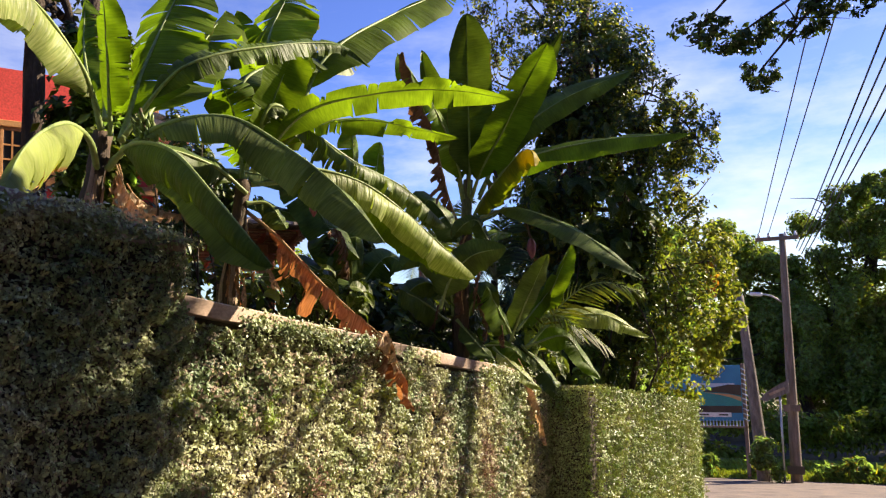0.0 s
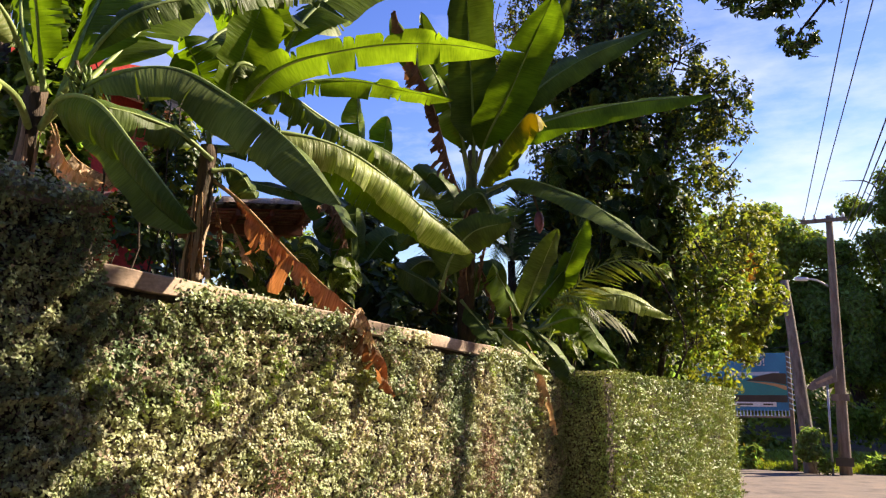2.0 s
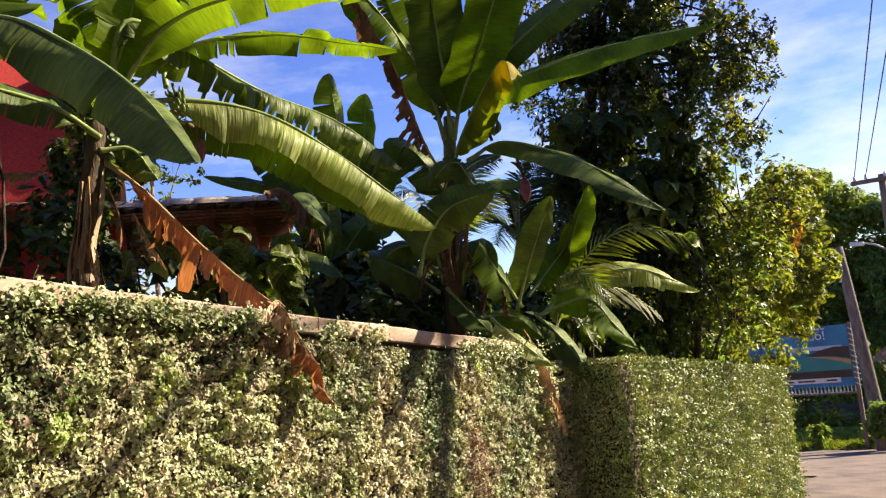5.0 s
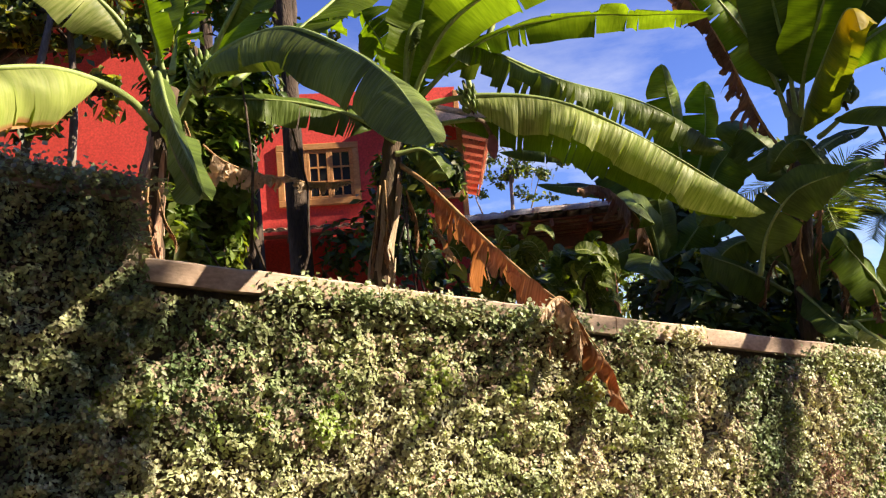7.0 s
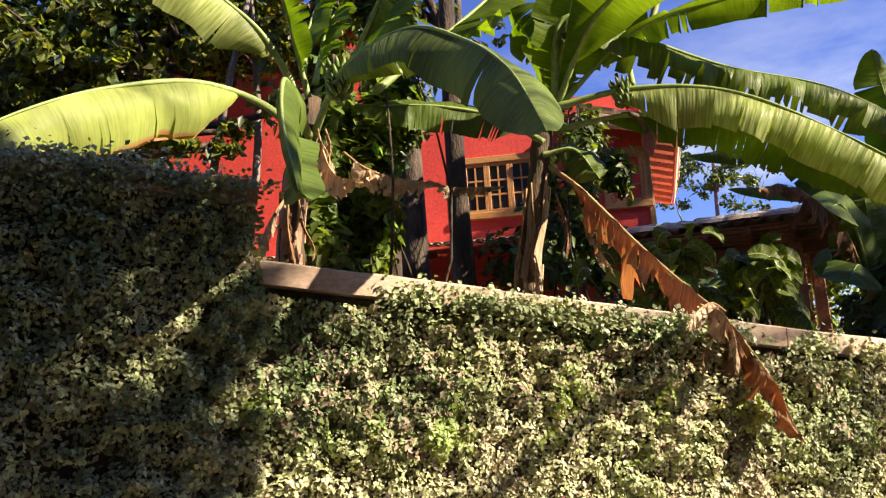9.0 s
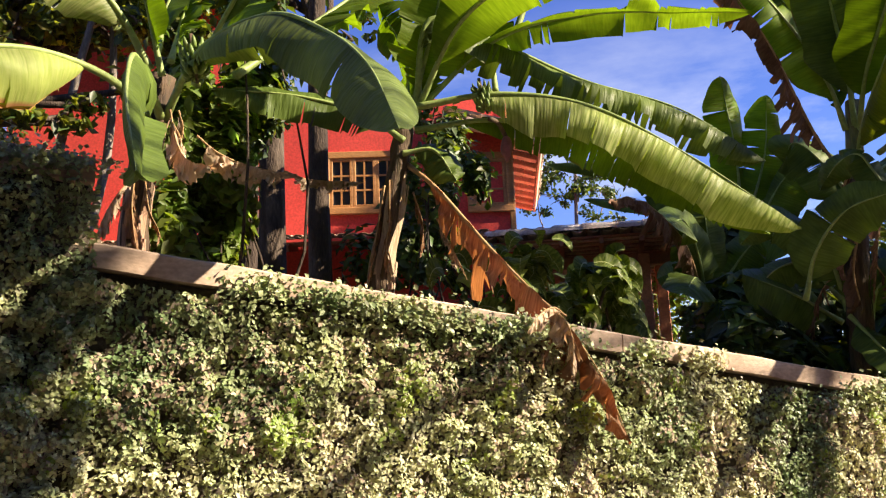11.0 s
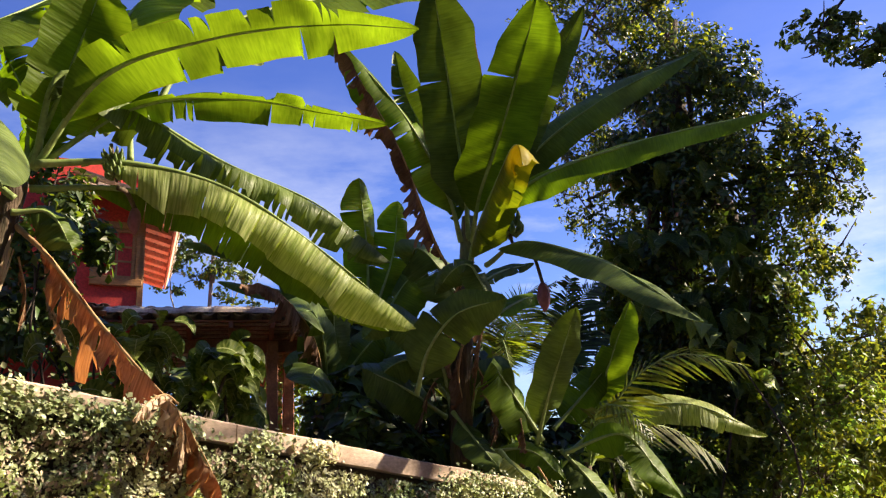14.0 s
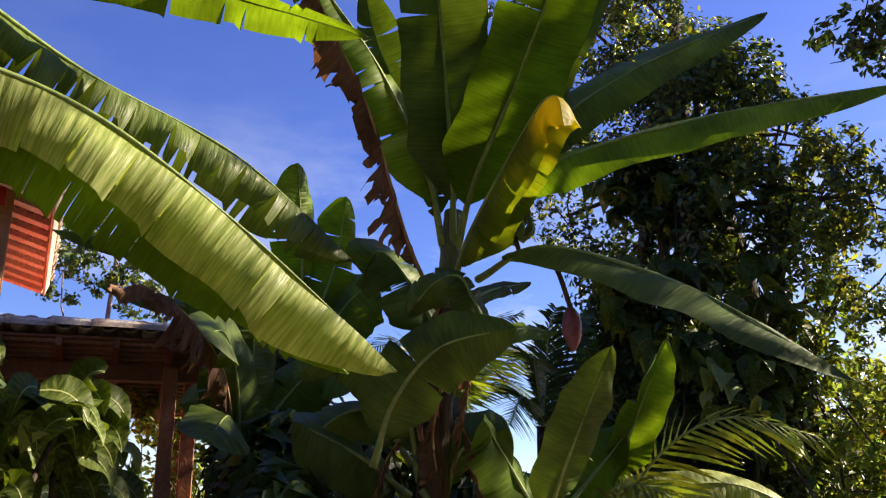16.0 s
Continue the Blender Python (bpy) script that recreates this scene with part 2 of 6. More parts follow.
# leaf tones: dark also stands for foliage in shade, light for sunlit foliage
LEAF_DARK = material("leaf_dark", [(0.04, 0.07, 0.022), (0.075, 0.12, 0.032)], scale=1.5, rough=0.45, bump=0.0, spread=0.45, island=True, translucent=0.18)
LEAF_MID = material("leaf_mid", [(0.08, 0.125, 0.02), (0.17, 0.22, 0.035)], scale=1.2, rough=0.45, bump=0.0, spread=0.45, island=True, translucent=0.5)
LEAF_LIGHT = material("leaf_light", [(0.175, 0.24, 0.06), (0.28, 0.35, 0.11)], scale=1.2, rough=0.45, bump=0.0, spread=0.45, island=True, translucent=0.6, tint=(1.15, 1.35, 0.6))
LEAF_OLIVE = material("leaf_olive", [(0.14, 0.17, 0.04), (0.25, 0.28, 0.07)], scale=1.0, rough=0.5, bump=0.0, spread=0.5, island=True, translucent=0.55)
LEAF_FAR = material("leaf_far", [(0.12, 0.18, 0.04), (0.26, 0.33, 0.07)], scale=0.5, rough=0.55, bump=0.0, spread=0.5, island=True, translucent=0.58)
LEAF_ORANGE = material("leaf_orange", [(0.45, 0.20, 0.03), (0.55, 0.34, 0.05)], scale=3, rough=0.6, bump=0.0, spread=0.3, island=True, translucent=0.4)
LEAF_YELLOW = material("leaf_yellow", [(0.40, 0.32, 0.03), (0.55, 0.42, 0.05)], scale=3, rough=0.45, bump=0.0, spread=0.3, island=True, translucent=0.35)
BARK = material("bark", [(0.028, 0.019, 0.013), (0.06, 0.041, 0.028), (0.13, 0.1, 0.075)], scale=5, rough=0.9, bump=0.8, stretch=(2, 2, 0.6))
BARK_PALE = material("bark_pale", [(0.12, 0.10, 0.08), (0.28, 0.24, 0.20)], scale=5, rough=0.9, bump=0.6, stretch=(2, 2, 0.6))
RED = material("red_plaster", [(0.60, 0.055, 0.045), (0.72, 0.08, 0.06)], scale=1.2, rough=0.85, bump=0.05, fine=45)
WOOD = material("window_wood", [(0.42, 0.19, 0.06), (0.55, 0.28, 0.10)], scale=5, rough=0.55, bump=0.15, stretch=(1, 1, 4))
EAVE = material("eave_timber", [(0.74, 0.48, 0.29), (0.84, 0.62, 0.43)], scale=5, rough=0.6, bump=0.15)
WOOD_DARK = material("beam_wood", [(0.24, 0.085, 0.045), (0.36, 0.13, 0.075)], scale=5, rough=0.6, bump=0.2)
TILE = material("clay_tile", [(0.36, 0.21, 0.14), (0.58, 0.38, 0.26), (0.55, 0.45, 0.36)], scale=4, rough=0.9, bump=0.4, spread=0.3)
TILE_LIME = material("weathered_tile", [(0.45, 0.33, 0.24), (0.66, 0.54, 0.43), (0.72, 0.66, 0.58)], scale=5, rough=0.9, bump=0.4, spread=0.25)
DECK = material("deck_board", [(0.10, 0.045, 0.025), (0.17, 0.08, 0.045)], scale=5, rough=0.8, bump=0.2)
PAVILION_WOOD = material("pavilion_wood", [(0.36, 0.13, 0.06), (0.50, 0.20, 0.10)], scale=5, rough=0.6, bump=0.2)
BATTEN = material("batten_wood", [(0.42, 0.24, 0.16), (0.58, 0.36, 0.26)], scale=5, rough=0.7, bump=0.2)
ROAD = material("road", [(0.10, 0.08, 0.07), (0.17, 0.135, 0.11), (0.22, 0.165, 0.125)], scale=1.5, rough=0.95, bump=0.5, fine=25)
SOIL = material("soil", [(0.07, 0.05, 0.03), (0.13, 0.10, 0.06), (0.09, 0.12, 0.04)], scale=0.9, rough=1.0, bump=0.5, fine=18)
TURF = material("turf", [(0.13, 0.17, 0.03), (0.24, 0.28, 0.05), (0.28, 0.24, 0.10)], scale=1.3, rough=0.95, bump=0.5, fine=30)
GRASS = material("grass", [(0.16, 0.22, 0.03), (0.28, 0.34, 0.05)], scale=1.0, rough=0.7, bump=0.0, spread=0.4, island=True, translucent=0.3)
POLE = material("pole_wood", [(0.13, 0.10, 0.075), (0.27, 0.215, 0.165)], scale=4, rough=0.9, bump=0.4, stretch=(3, 3, 0.4))
CABLE = material("cable", [(0.02, 0.02, 0.02), (0.03, 0.03, 0.03)], rough=0.6, bump=0)
METAL = material("grey_metal", [(0.35, 0.35, 0.34), (0.5, 0.5, 0.5)], rough=0.45, metal=0.7, bump=0.05)
SIGN_BLUE = material("sign_blue", [(0.03, 0.16, 0.32), (0.05, 0.30, 0.50)], scale=0.6, rough=0.4, bump=0)
SIGN_PALE = material("sign_pale", [(0.40, 0.55, 0.66), (0.55, 0.66, 0.72)], scale=2, rough=0.4, bump=0)
SIGN_SEA = material("sign_sea", [(0.03, 0.22, 0.24), (0.04, 0.30, 0.26)], scale=1.5, rough=0.4, bump=0)
SIGN_SAND = material("sign_sand", [(0.45, 0.26, 0.10), (0.55, 0.36, 0.18)], scale=2, rough=0.4, bump=0)
SIGN_HILL = material("sign_hill", [(0.04, 0.035, 0.03), (0.07, 0.06, 0.045)], scale=2, rough=0.4, bump=0)
WHITE = material("sign_white", [(0.75, 0.75, 0.72), (0.82, 0.82, 0.8)], scale=3, rough=0.5, bump=0)
GLASS = bpy.data.materials.new("window_glass")
GLASS.use_nodes = True
gb = GLASS.node_tree.nodes["Principled BSDF"]
gb.inputs["Base Color"].default_value = (0.03, 0.035, 0.045, 1)
gb.inputs["Roughness"].default_value = 0.05
gb.inputs["Specular IOR Level"].default_value = 0.7


# ---- building blocks ----
def empty(name, label, category, group="", kind=""):
    return tagged(new(name), label, category, group, kind)


def mesh_object(name, verts, faces, mat, parent=None, label="", smooth=False, uv=None):
    me = bpy.data.meshes.new(name)
    me.from_pydata([tuple(v) for v in verts], [], [tuple(f) for f in faces])
    if uv is not None:
        lay = me.uv_layers.new(name="UVMap")
        idx = np.empty(len(me.loops), int)
        me.loops.foreach_get("vertex_index", idx)
        lay.data.foreach_set("uv", np.asarray(uv, np.float32)[idx].ravel())
    me.materials.append(mat)
    if smooth:
        me.polygons.foreach_set("use_smooth", [True] * len(me.polygons))
    me.update()
    ob = new(name, me)
    if parent:
        ob.parent = parent
    return tagged(ob, label)


def part(name, bm, mat, parent=None, label="", smooth=False):
    me = bpy.data.meshes.new(name)
    bm.to_mesh(me)
    bm.free()
    me.materials.append(mat)
    if smooth:
        me.polygons.foreach_set("use_smooth", [True] * len(me.polygons))
    ob = new(name, me)
    if parent:
        ob.parent = parent
    return tagged(ob, label)


def box_bm(size, m=Matrix(), bevel=0.0, bm=None):
    own = bm is None
    b = bmesh.new()
    bmesh.ops.create_cube(b, size=1.0, matrix=Matrix.Diagonal((*size, 1)))
    if bevel:
        bmesh.ops.bevel(b, geom=b.edges[:], offset=bevel, segments=1, affect="EDGES")
    bmesh.ops.transform(b, matrix=m, verts=b.verts)
    if own:
        return b
    me = bpy.data.meshes.new("tmp")
    b.to_mesh(me)
    b.free()
    bm.from_mesh(me)
    bpy.data.meshes.remove(me)
    return bm


def spline(points, n):
    """Catmull-Rom through the points, n samples, evenly by length."""
    p = np.array(points, float)
    p = np.vstack([2 * p[0] - p[1], p, 2 * p[-1] - p[-2]])
    out = []
    for i in range(1, len(p) - 2):
        for t in np.linspace(0, 1, 24, endpoint=False):
            out.append(0.5 * (2 * p[i] + (p[i + 1] - p[i - 1]) * t + (2 * p[i - 1] - 5 * p[i] + 4 * p[i + 1] - p[i + 2]) * t**2 + (3 * p[i] - p[i - 1] - 3 * p[i + 1] + p[i + 2]) * t**3))
    out.append(p[-2])
    out = np.array(out)
    s = np.r_[0, np.cumsum(np.linalg.norm(np.diff(out, axis=0), axis=1))]
    q = np.linspace(0, s[-1], n)
    return np.stack([np.interp(q, s, out[:, k]) for k in range(3)], 1)


def tube_data(path, radii, sides=8, rough=0.0, rng=None, closed=True):
    path = np.asarray(path, float)
    tang = np.gradient(path, axis=0)
    tang /= np.linalg.norm(tang, axis=1, keepdims=True) + 1e-9
    verts, faces = [], []
    side = np.array((1.0, 0.13, 0.07))
    for k, (p, t, r) in enumerate(zip(path, tang, radii)):
        side = side - (side @ t) * t
        side /= np.linalg.norm(side) + 1e-9
        up = np.cross(t, side)
        for a in range(sides):
            w = 2 * math.pi * a / sides
            rr = r * (1 + (rng.uniform(-rough, rough) if rng is not None and rough else 0))
            verts.append(p + rr * (math.cos(w) * side + math.sin(w) * up))
    n = len(path)
    for k in range(n - 1):
        for a in range(sides):
            b = (a + 1) % sides
            faces.append((k * sides + a, k * sides + b, (k + 1) * sides + b, (k + 1) * sides + a))
    if closed:
        faces.append(tuple(range(sides))[::-1])
        faces.append(tuple((n - 1) * sides + a for a in range(sides)))
    return verts, faces


def tube(name, path, radii, mat, parent=None, label="", sides=8, rough=0.0, rng=None):
    v, f = tube_data(path, radii, sides, rough, rng)
    return mesh_object(name, v, f, mat, parent, label, smooth=True)


def merge(items):
    verts, faces = [], []
    for v, f in items:
        o = len(verts)
        verts += list(v)
        faces += [tuple(i + o for i in q) for q in f]
    return verts, faces


def foliage(name, centres, out_dirs, size, mat, parent=None, label="", rng=None, aspect=0.5, droop=0.3, jitter=0.8, vary=0.4, kind="", category=""):
    """One mesh of many small folded leaves: each two triangles on both sides of its midrib, facing roughly along out_dirs."""
    c = np.asarray(centres, float)
    n = len(c)
    nd = np.asarray(out_dirs, float) + rng.normal(0, jitter, (n, 3)) * 0.6
    nd /= np.linalg.norm(nd, axis=1, keepdims=True) + 1e-9
    d = rng.normal(0, 1, (n, 3))
    d[:, 2] -= droop
    d -= (d * nd).sum(1, keepdims=True) * nd
    d /= np.linalg.norm(d, axis=1, keepdims=True) + 1e-9
    w = np.cross(d, nd)
    s = size * (1 + rng.uniform(-vary, vary, (n, 1)))
    base, tip = c - d * s * 0.5, c + d * s * 0.5 - nd * s * 0.08
    mid = c - d * s * 0.06
    lft, rgt = mid + w * s * aspect * 0.5 + nd * s * 0.1, mid - w * s * aspect * 0.5 + nd * s * 0.1
    v = np.stack([base, lft, tip, rgt], 1).reshape(-1, 3)
    me = bpy.data.meshes.new(name)
    me.vertices.add(4 * n)
    me.vertices.foreach_set("co", v.astype(np.float32).ravel())
    k = 4 * np.arange(n)[:, None]
    loops = np.concatenate([k + 0, k + 1, k + 2, k + 0, k + 2, k + 3], 1)
    me.loops.add(6 * n)
    me.loops.foreach_set("vertex_index", loops.ravel().astype(np.int32))
    me.polygons.add(2 * n)
    me.polygons.foreach_set("loop_start", (3 * np.arange(2 * n)).astype(np.int32))
    me.update(calc_edges=True)
    me.materials.append(mat)
    ob = new(name, me)
    if parent:
        ob.parent = parent
    return tagged(ob, label, category, "", kind)


def clump_points(rng, centre, radii, n, clumps=14, tight=0.33):
    """Points gathered in clumps on and inside an ellipsoid, so that gaps stay between them."""
    centre, radii = np.array(centre), np.array(radii)
    u = rng.normal(0, 1, (clumps, 3))
    u /= np.linalg.norm(u, axis=1, keepdims=True)
    cc = u * rng.uniform(0.45, 1.0, (clumps, 1)) ** 0.6
    which = rng.integers(0, clumps, n)
    o = rng.normal(0, 1, (n, 3))
    o /= np.linalg.norm(o, axis=1, keepdims=True)
    o *= rng.uniform(0.3, 1.0, (n, 1))
    rr = tight * rng.uniform(0.6, 1.3, clumps)[which][:, None]
    p = cc[which] + o * rr
    return centre + p * radii, o + 0.4 * cc[which] + np.array((0, 0, 0.5))


# ---- ground, road ----
SLOPE = -0.115


def street_z(x):
    return SLOPE * min(max(x, -14.0), 33.0)


def ground_z(x, y):
    z = street_z(x)
    y0 = 3.03 if x < 8.45 else 2.6
    up = min(max((y - y0) / 0.1, 0), 1) * min(max((13.9 - x) / 0.2, 0), 1)
    return z - 0.02 + 1.55 * up


xs = sorted({-600, -250, -90, -40, -25, -14, -8, *np.arange(-4, 24.1, 0.5).round(2).tolist(), 8.4, 8.46, 13.7, 13.9, 26, 28, 30, 33, 36, 40, 50, 70, 110, 250, 600})
ys = sorted({-600, -250, -90, -40, -20, -12, -8, -6, -4, -2, 0, 1, 2, 2.5, 2.59, 2.61, 2.66, 2.71, 2.8, 2.9, 3.0, 3.02, 3.08, 3.13, 3.2, 3.3, 3.4, 3.5, 3.6, 3.7, 3.8, 3.9, 4, 4.2, 5, 6, 7, 8, 10, 12, 15, 20, 30, 45, 90, 250, 600})
gv = [(x, y, ground_z(x, y)) for x in xs for y in ys]
gf = [(i * len(ys) + j, (i + 1) * len(ys) + j, (i + 1) * len(ys) + j + 1, i * len(ys) + j + 1) for i in range(len(xs) - 1) for j in range(len(ys) - 1)]
tagged(mesh_object("ground", gv, gf, SOIL), "brown soil with sparse weeds, terraced behind the wall", "ground", kind="structure")
rx = [-40, -25, -14, -8, -4, 0, 4, 8.38, 8.42, 12, 13.9, 14.2, 16, 20.6, 21, 25, 28, 29.8]
rv, rf = [], []
for x in rx:
    top = 3.02 if x < 8.4 else 2.58 if x < 14 else 3.4 if x < 20.7 else 14.0
    rv += [(x, -5.5, street_z(x) + 0.01), (x, top, street_z(x) + 0.01)]
rf = [(2 * i, 2 * i + 2, 2 * i + 3, 2 * i + 1) for i in range(len(rx) - 1)]
tagged(mesh_object("road", rv, rf, ROAD), "worn grey-brown street paving, sandy at the edges", "road", kind="structure")

# ---- the overgrown street wall ----
WY = 3.0


def low_top(x):
    return 1.80 - 0.130 * (x - 3.14)


def sheet_wall(name, rows, thick, mat, label):
    """A wall along the rows of (x, y of the street face, foot, top)."""
    v, f = [], []
    for x, y, z0, z1 in rows:
        v += [(x, y, z0), (x, y, z1), (x, y + thick, z1), (x, y + thick, z0)]
    for i in range(len(rows) - 1):
        a, b = 4 * i, 4 * i + 4
        for k in range(4):
            f.append((a + k, a + (k + 1) % 4, b + (k + 1) % 4, b + k))
    f += [(0, 3, 2, 1), tuple(4 * (len(rows) - 1) + k for k in range(4))]
    return tagged(mesh_object(name, v, f, mat), label, "wall", kind="structure")


def upper_top(x):
    return 2.09 - 0.11 * (x - 3.1)


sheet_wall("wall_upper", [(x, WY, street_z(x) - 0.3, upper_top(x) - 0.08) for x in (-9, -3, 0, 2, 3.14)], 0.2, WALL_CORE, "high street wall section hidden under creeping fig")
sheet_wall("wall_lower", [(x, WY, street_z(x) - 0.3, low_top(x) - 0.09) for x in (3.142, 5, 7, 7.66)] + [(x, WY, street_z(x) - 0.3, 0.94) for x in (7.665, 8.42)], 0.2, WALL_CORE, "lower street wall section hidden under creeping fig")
# the opposite wall is unseen, added to block low light from the sky
sheet_wall("wall_opposite", [(x, -6.9, street_z(x) - 0.3, street_z(x) + 3.0) for x in (-16, 0, 10, 20, 27)], 0.25, WALL_CORE, "plain dark wall added out of view to block low sky light")
W2 = [(8.4, 2.54), (14.0, 2.50)]


def w2_y(x):
    return W2[0][1] + (W2[1][1] - W2[0][1]) * (x - W2[0][0]) / (W2[1][0] - W2[0][0])


def w2_top(x):
    return 0.97 - 0.1116 * (x - 8.4)


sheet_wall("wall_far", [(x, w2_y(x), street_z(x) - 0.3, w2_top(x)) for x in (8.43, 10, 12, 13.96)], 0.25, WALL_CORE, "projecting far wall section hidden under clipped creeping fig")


def cap_piece(x0, x1, top, name, label):
    b = bmesh.new()
    n = 8
    rng = np.random.default_rng(int(x0 * 10) + 50)
    for i in range(n + 1):
        x = x0 + (x1 - x0) * i / n
        z = top(x) + rng.uniform(-0.004, 0.004)
        for dy, dz in ((-0.055, -0.085), (-0.06, -0.008), (-0.05, 0), (0.25, 0), (0.26, -0.085)):
            b.verts.new((x, WY + dy + rng.uniform(-0.004, 0.004), z + dz))
    b.verts.ensure_lookup_table()
    for i in range(n):
        for k in range(5):
            b.faces.new([b.verts[5 * i + k], b.verts[5 * i + (k + 1) % 5], b.verts[5 * i + 5 + (k + 1) % 5], b.verts[5 * i + 5 + k]])
    b.faces.new([b.verts[k] for k in (4, 3, 2, 1, 0)])
    b.faces.new([b.verts[5 * n + k] for k in range(5)])
    return tagged(part(name, b, CAP), label, "coping", kind="structure")


for x0, x1 in ((3.15, 4.05), (4.056, 5.3), (5.306, 6.6), (6.606, 7.62)):
    cap_piece(x0, x1, low_top, "wall_coping", "pinkish rendered coping with hairline cracks on the street wall")
for x0, x1 in ((-4.0, -1.5), (-1.494, 0.9), (0.906, 2.4), (2.406, 3.146)):
    cap_piece(x0, x1, upper_top, "wall_coping", "pinkish rendered coping half hidden by creeping fig")


def relief_grid(x0, x1, z0, z1, step, seed):
    """Uneven relief of the creeper: cushions of three sizes, on a grid."""
    gx, gz = np.arange(x0, x1 + step, step), np.arange(z0, z1 + step, step)
    h = np.array([[0.55 * noise.noise(Vector((a * 3.0, seed, c * 3.0))) + 0.8 * noise.noise(Vector((a * 9, seed + 3, c * 10))) + 0.95 * noise.noise(Vector((a * 19, seed + 5, c * 21))) + 0.3 * noise.noise(Vector((a * 1.4, seed + 8, c * 0.9))) for c in gz] for a in gx])
    return gx, gz, h


def ivy_skin(name, rng, n, face, x0, x1, z0, z1, size, mat, label, bulge=0.085, drop=0.5, step=0.022, gap=0.15, patchy=0.0):
    """Creeping fig on a wall face: small leaves over uneven cushions, thinner in the hollows between them."""
    gx, gz, h = relief_grid(x0, x1, min(z0(x0), z0(x1)), max(z1(x0), z1(x1)), step, 7.0)
    hx, hz = np.gradient(h, step)
    x = rng.uniform(x0, x1, int(n * 1.9))
    lo, hi = np.array([z0(v) for v in x]), np.array([z1(v) for v in x])
    z = lo + (hi - lo) * rng.uniform(0, 1, len(x))
    i, j = np.clip(((x - gx[0]) / step + 0.5).astype(int), 0, len(gx) - 1), np.clip(((z - gz[0]) / step + 0.5).astype(int), 0, len(gz) - 1)
    k = h[i, j]
    keep = rng.uniform(-0.8, 0.2, len(x)) < k + gap
    if patchy:
        # tufts of one kind of leaf: overlapping waves that peak at irregular spots
        a = rng.uniform(0, 6.28, (7, 2))
        w = sum(np.sin(f * (x * math.cos(b) + z * math.sin(b)) + c) for f, (b, c) in zip((6.0, 8.3, 11.0, 14.5, 19.0, 25.0, 32.0), a))
        keep &= rng.normal(0, 0.5, len(x)) + w > patchy
    x, z, i, j = x[keep][:n], z[keep][:n], i[keep][:n], j[keep][:n]
    k = h[i, j]
    y = np.array([face(v) for v in x]) - 0.012 - bulge * np.clip(0.55 + 0.62 * k, 0.03, 1.5) * rng.uniform(0.5, 1.08, len(x))
    nd = np.stack([-0.62 * bulge * hx[i, j], -np.ones(len(x)), 0.25 - 0.62 * bulge * hz[i, j]], 1)
    return foliage(name, np.stack([x, y, z], 1), nd, size, mat, None, label, rng, aspect=0.62, droop=drop, jitter=0.6, kind="stuff", category="creeper")


rng = np.random.default_rng(11)
foot = lambda x: street_z(x)
FIG = "small-leaved creeping fig covering the street wall"
LOW = lambda x: low_top(x) - 0.125 if x < 7.64 else 1.0
ivy_skin("creeping_fig", rng, 138000, lambda x: WY, 2.9, 8.42, foot, LOW, 0.0205, IVY, FIG, bulge=0.085, gap=0.14)
ivy_skin("creeping_fig", rng, 34000, lambda x: WY, 2.9, 8.42, foot, LOW, 0.021, IVY_DRY, "dry brown leaves among the creeping fig on the wall", bulge=0.09, gap=0.35, patchy=0.7)
ivy_skin("creeping_fig", rng, 60000, lambda x: WY - 0.012, 2.9, 8.42, foot, LOW, 0.022, IVY_NEW, "fresh light-green shoots on the creeping fig", bulge=0.09, gap=-0.2, patchy=3.3)
ivy_skin("creeping_fig", rng, 92000, lambda x: WY - 0.01, 0.2, 3.16, foot, lambda x: upper_top(x) - 0.09, 0.0195, IVY, "small-leaved creeping fig covering the high wall section", bulge=0.1, gap=0.04)
ivy_skin("creeping_fig", rng, 9000, lambda x: WY, 0.2, 3.16, foot, lambda x: upper_top(x) - 0.09, 0.026, IVY_DRY, "dry brown leaves among the fig on the high wall", bulge=0.05, gap=0.6)
ivy_skin("creeping_fig", rng, 50000, w2_y, 8.38, 14.0, foot, lambda x: w2_top(x) + 0.06, 0.028, IVY_FAR, "clipped creeping fig covering the far wall section", bulge=0.2, step=0.025, gap=-0.12)
ivy_skin("creeping_fig", rng, 9000, w2_y, 8.38, 14.0, foot, lambda x: w2_top(x) + 0.06, 0.026, IVY_NEW, "fresh shoots on the clipped far wall section", bulge=0.11, step=0.03)
# return face (fewer, darker leaves put in for its shade), top and end of the far section
u = rng.uniform(0, 1, (9000, 3))
pts = np.stack([8.41 - 0.08 * u[:, 0] ** 2, 2.50 + 0.5 * u[:, 1], foot(8.4) + (w2_top(8.4) + 0.03 - foot(8.4)) * u[:, 2]], 1)
foliage("creeping_fig", pts, np.tile((-1.0, -0.1, 0.3), (len(pts), 1)), 0.024, IVY_FAR, None, "creeping fig on the return of the far wall section", rng, aspect=0.62, kind="stuff", category="creeper")
u = rng.uniform(0, 1, (16000, 3))
xx = 8.38 + 5.6 * u[:, 0]
pts = np.stack([xx, np.array([w2_y(a) for a in xx]) - 0.05 + 0.33 * u[:, 1], np.array([w2_top(a) for a in xx]) + 0.05 * u[:, 2]], 1)
foliage("creeping_fig", pts, np.tile((0.0, 0.0, 1.0), (len(pts), 1)), 0.026, IVY, None, "clipped top of the creeping fig hedge wall", rng, aspect=0.62, kind="stuff", category="creeper")
u = rng.uniform(0, 1, (3000, 3))
xx = 7.64 + 0.78 * u[:, 0]
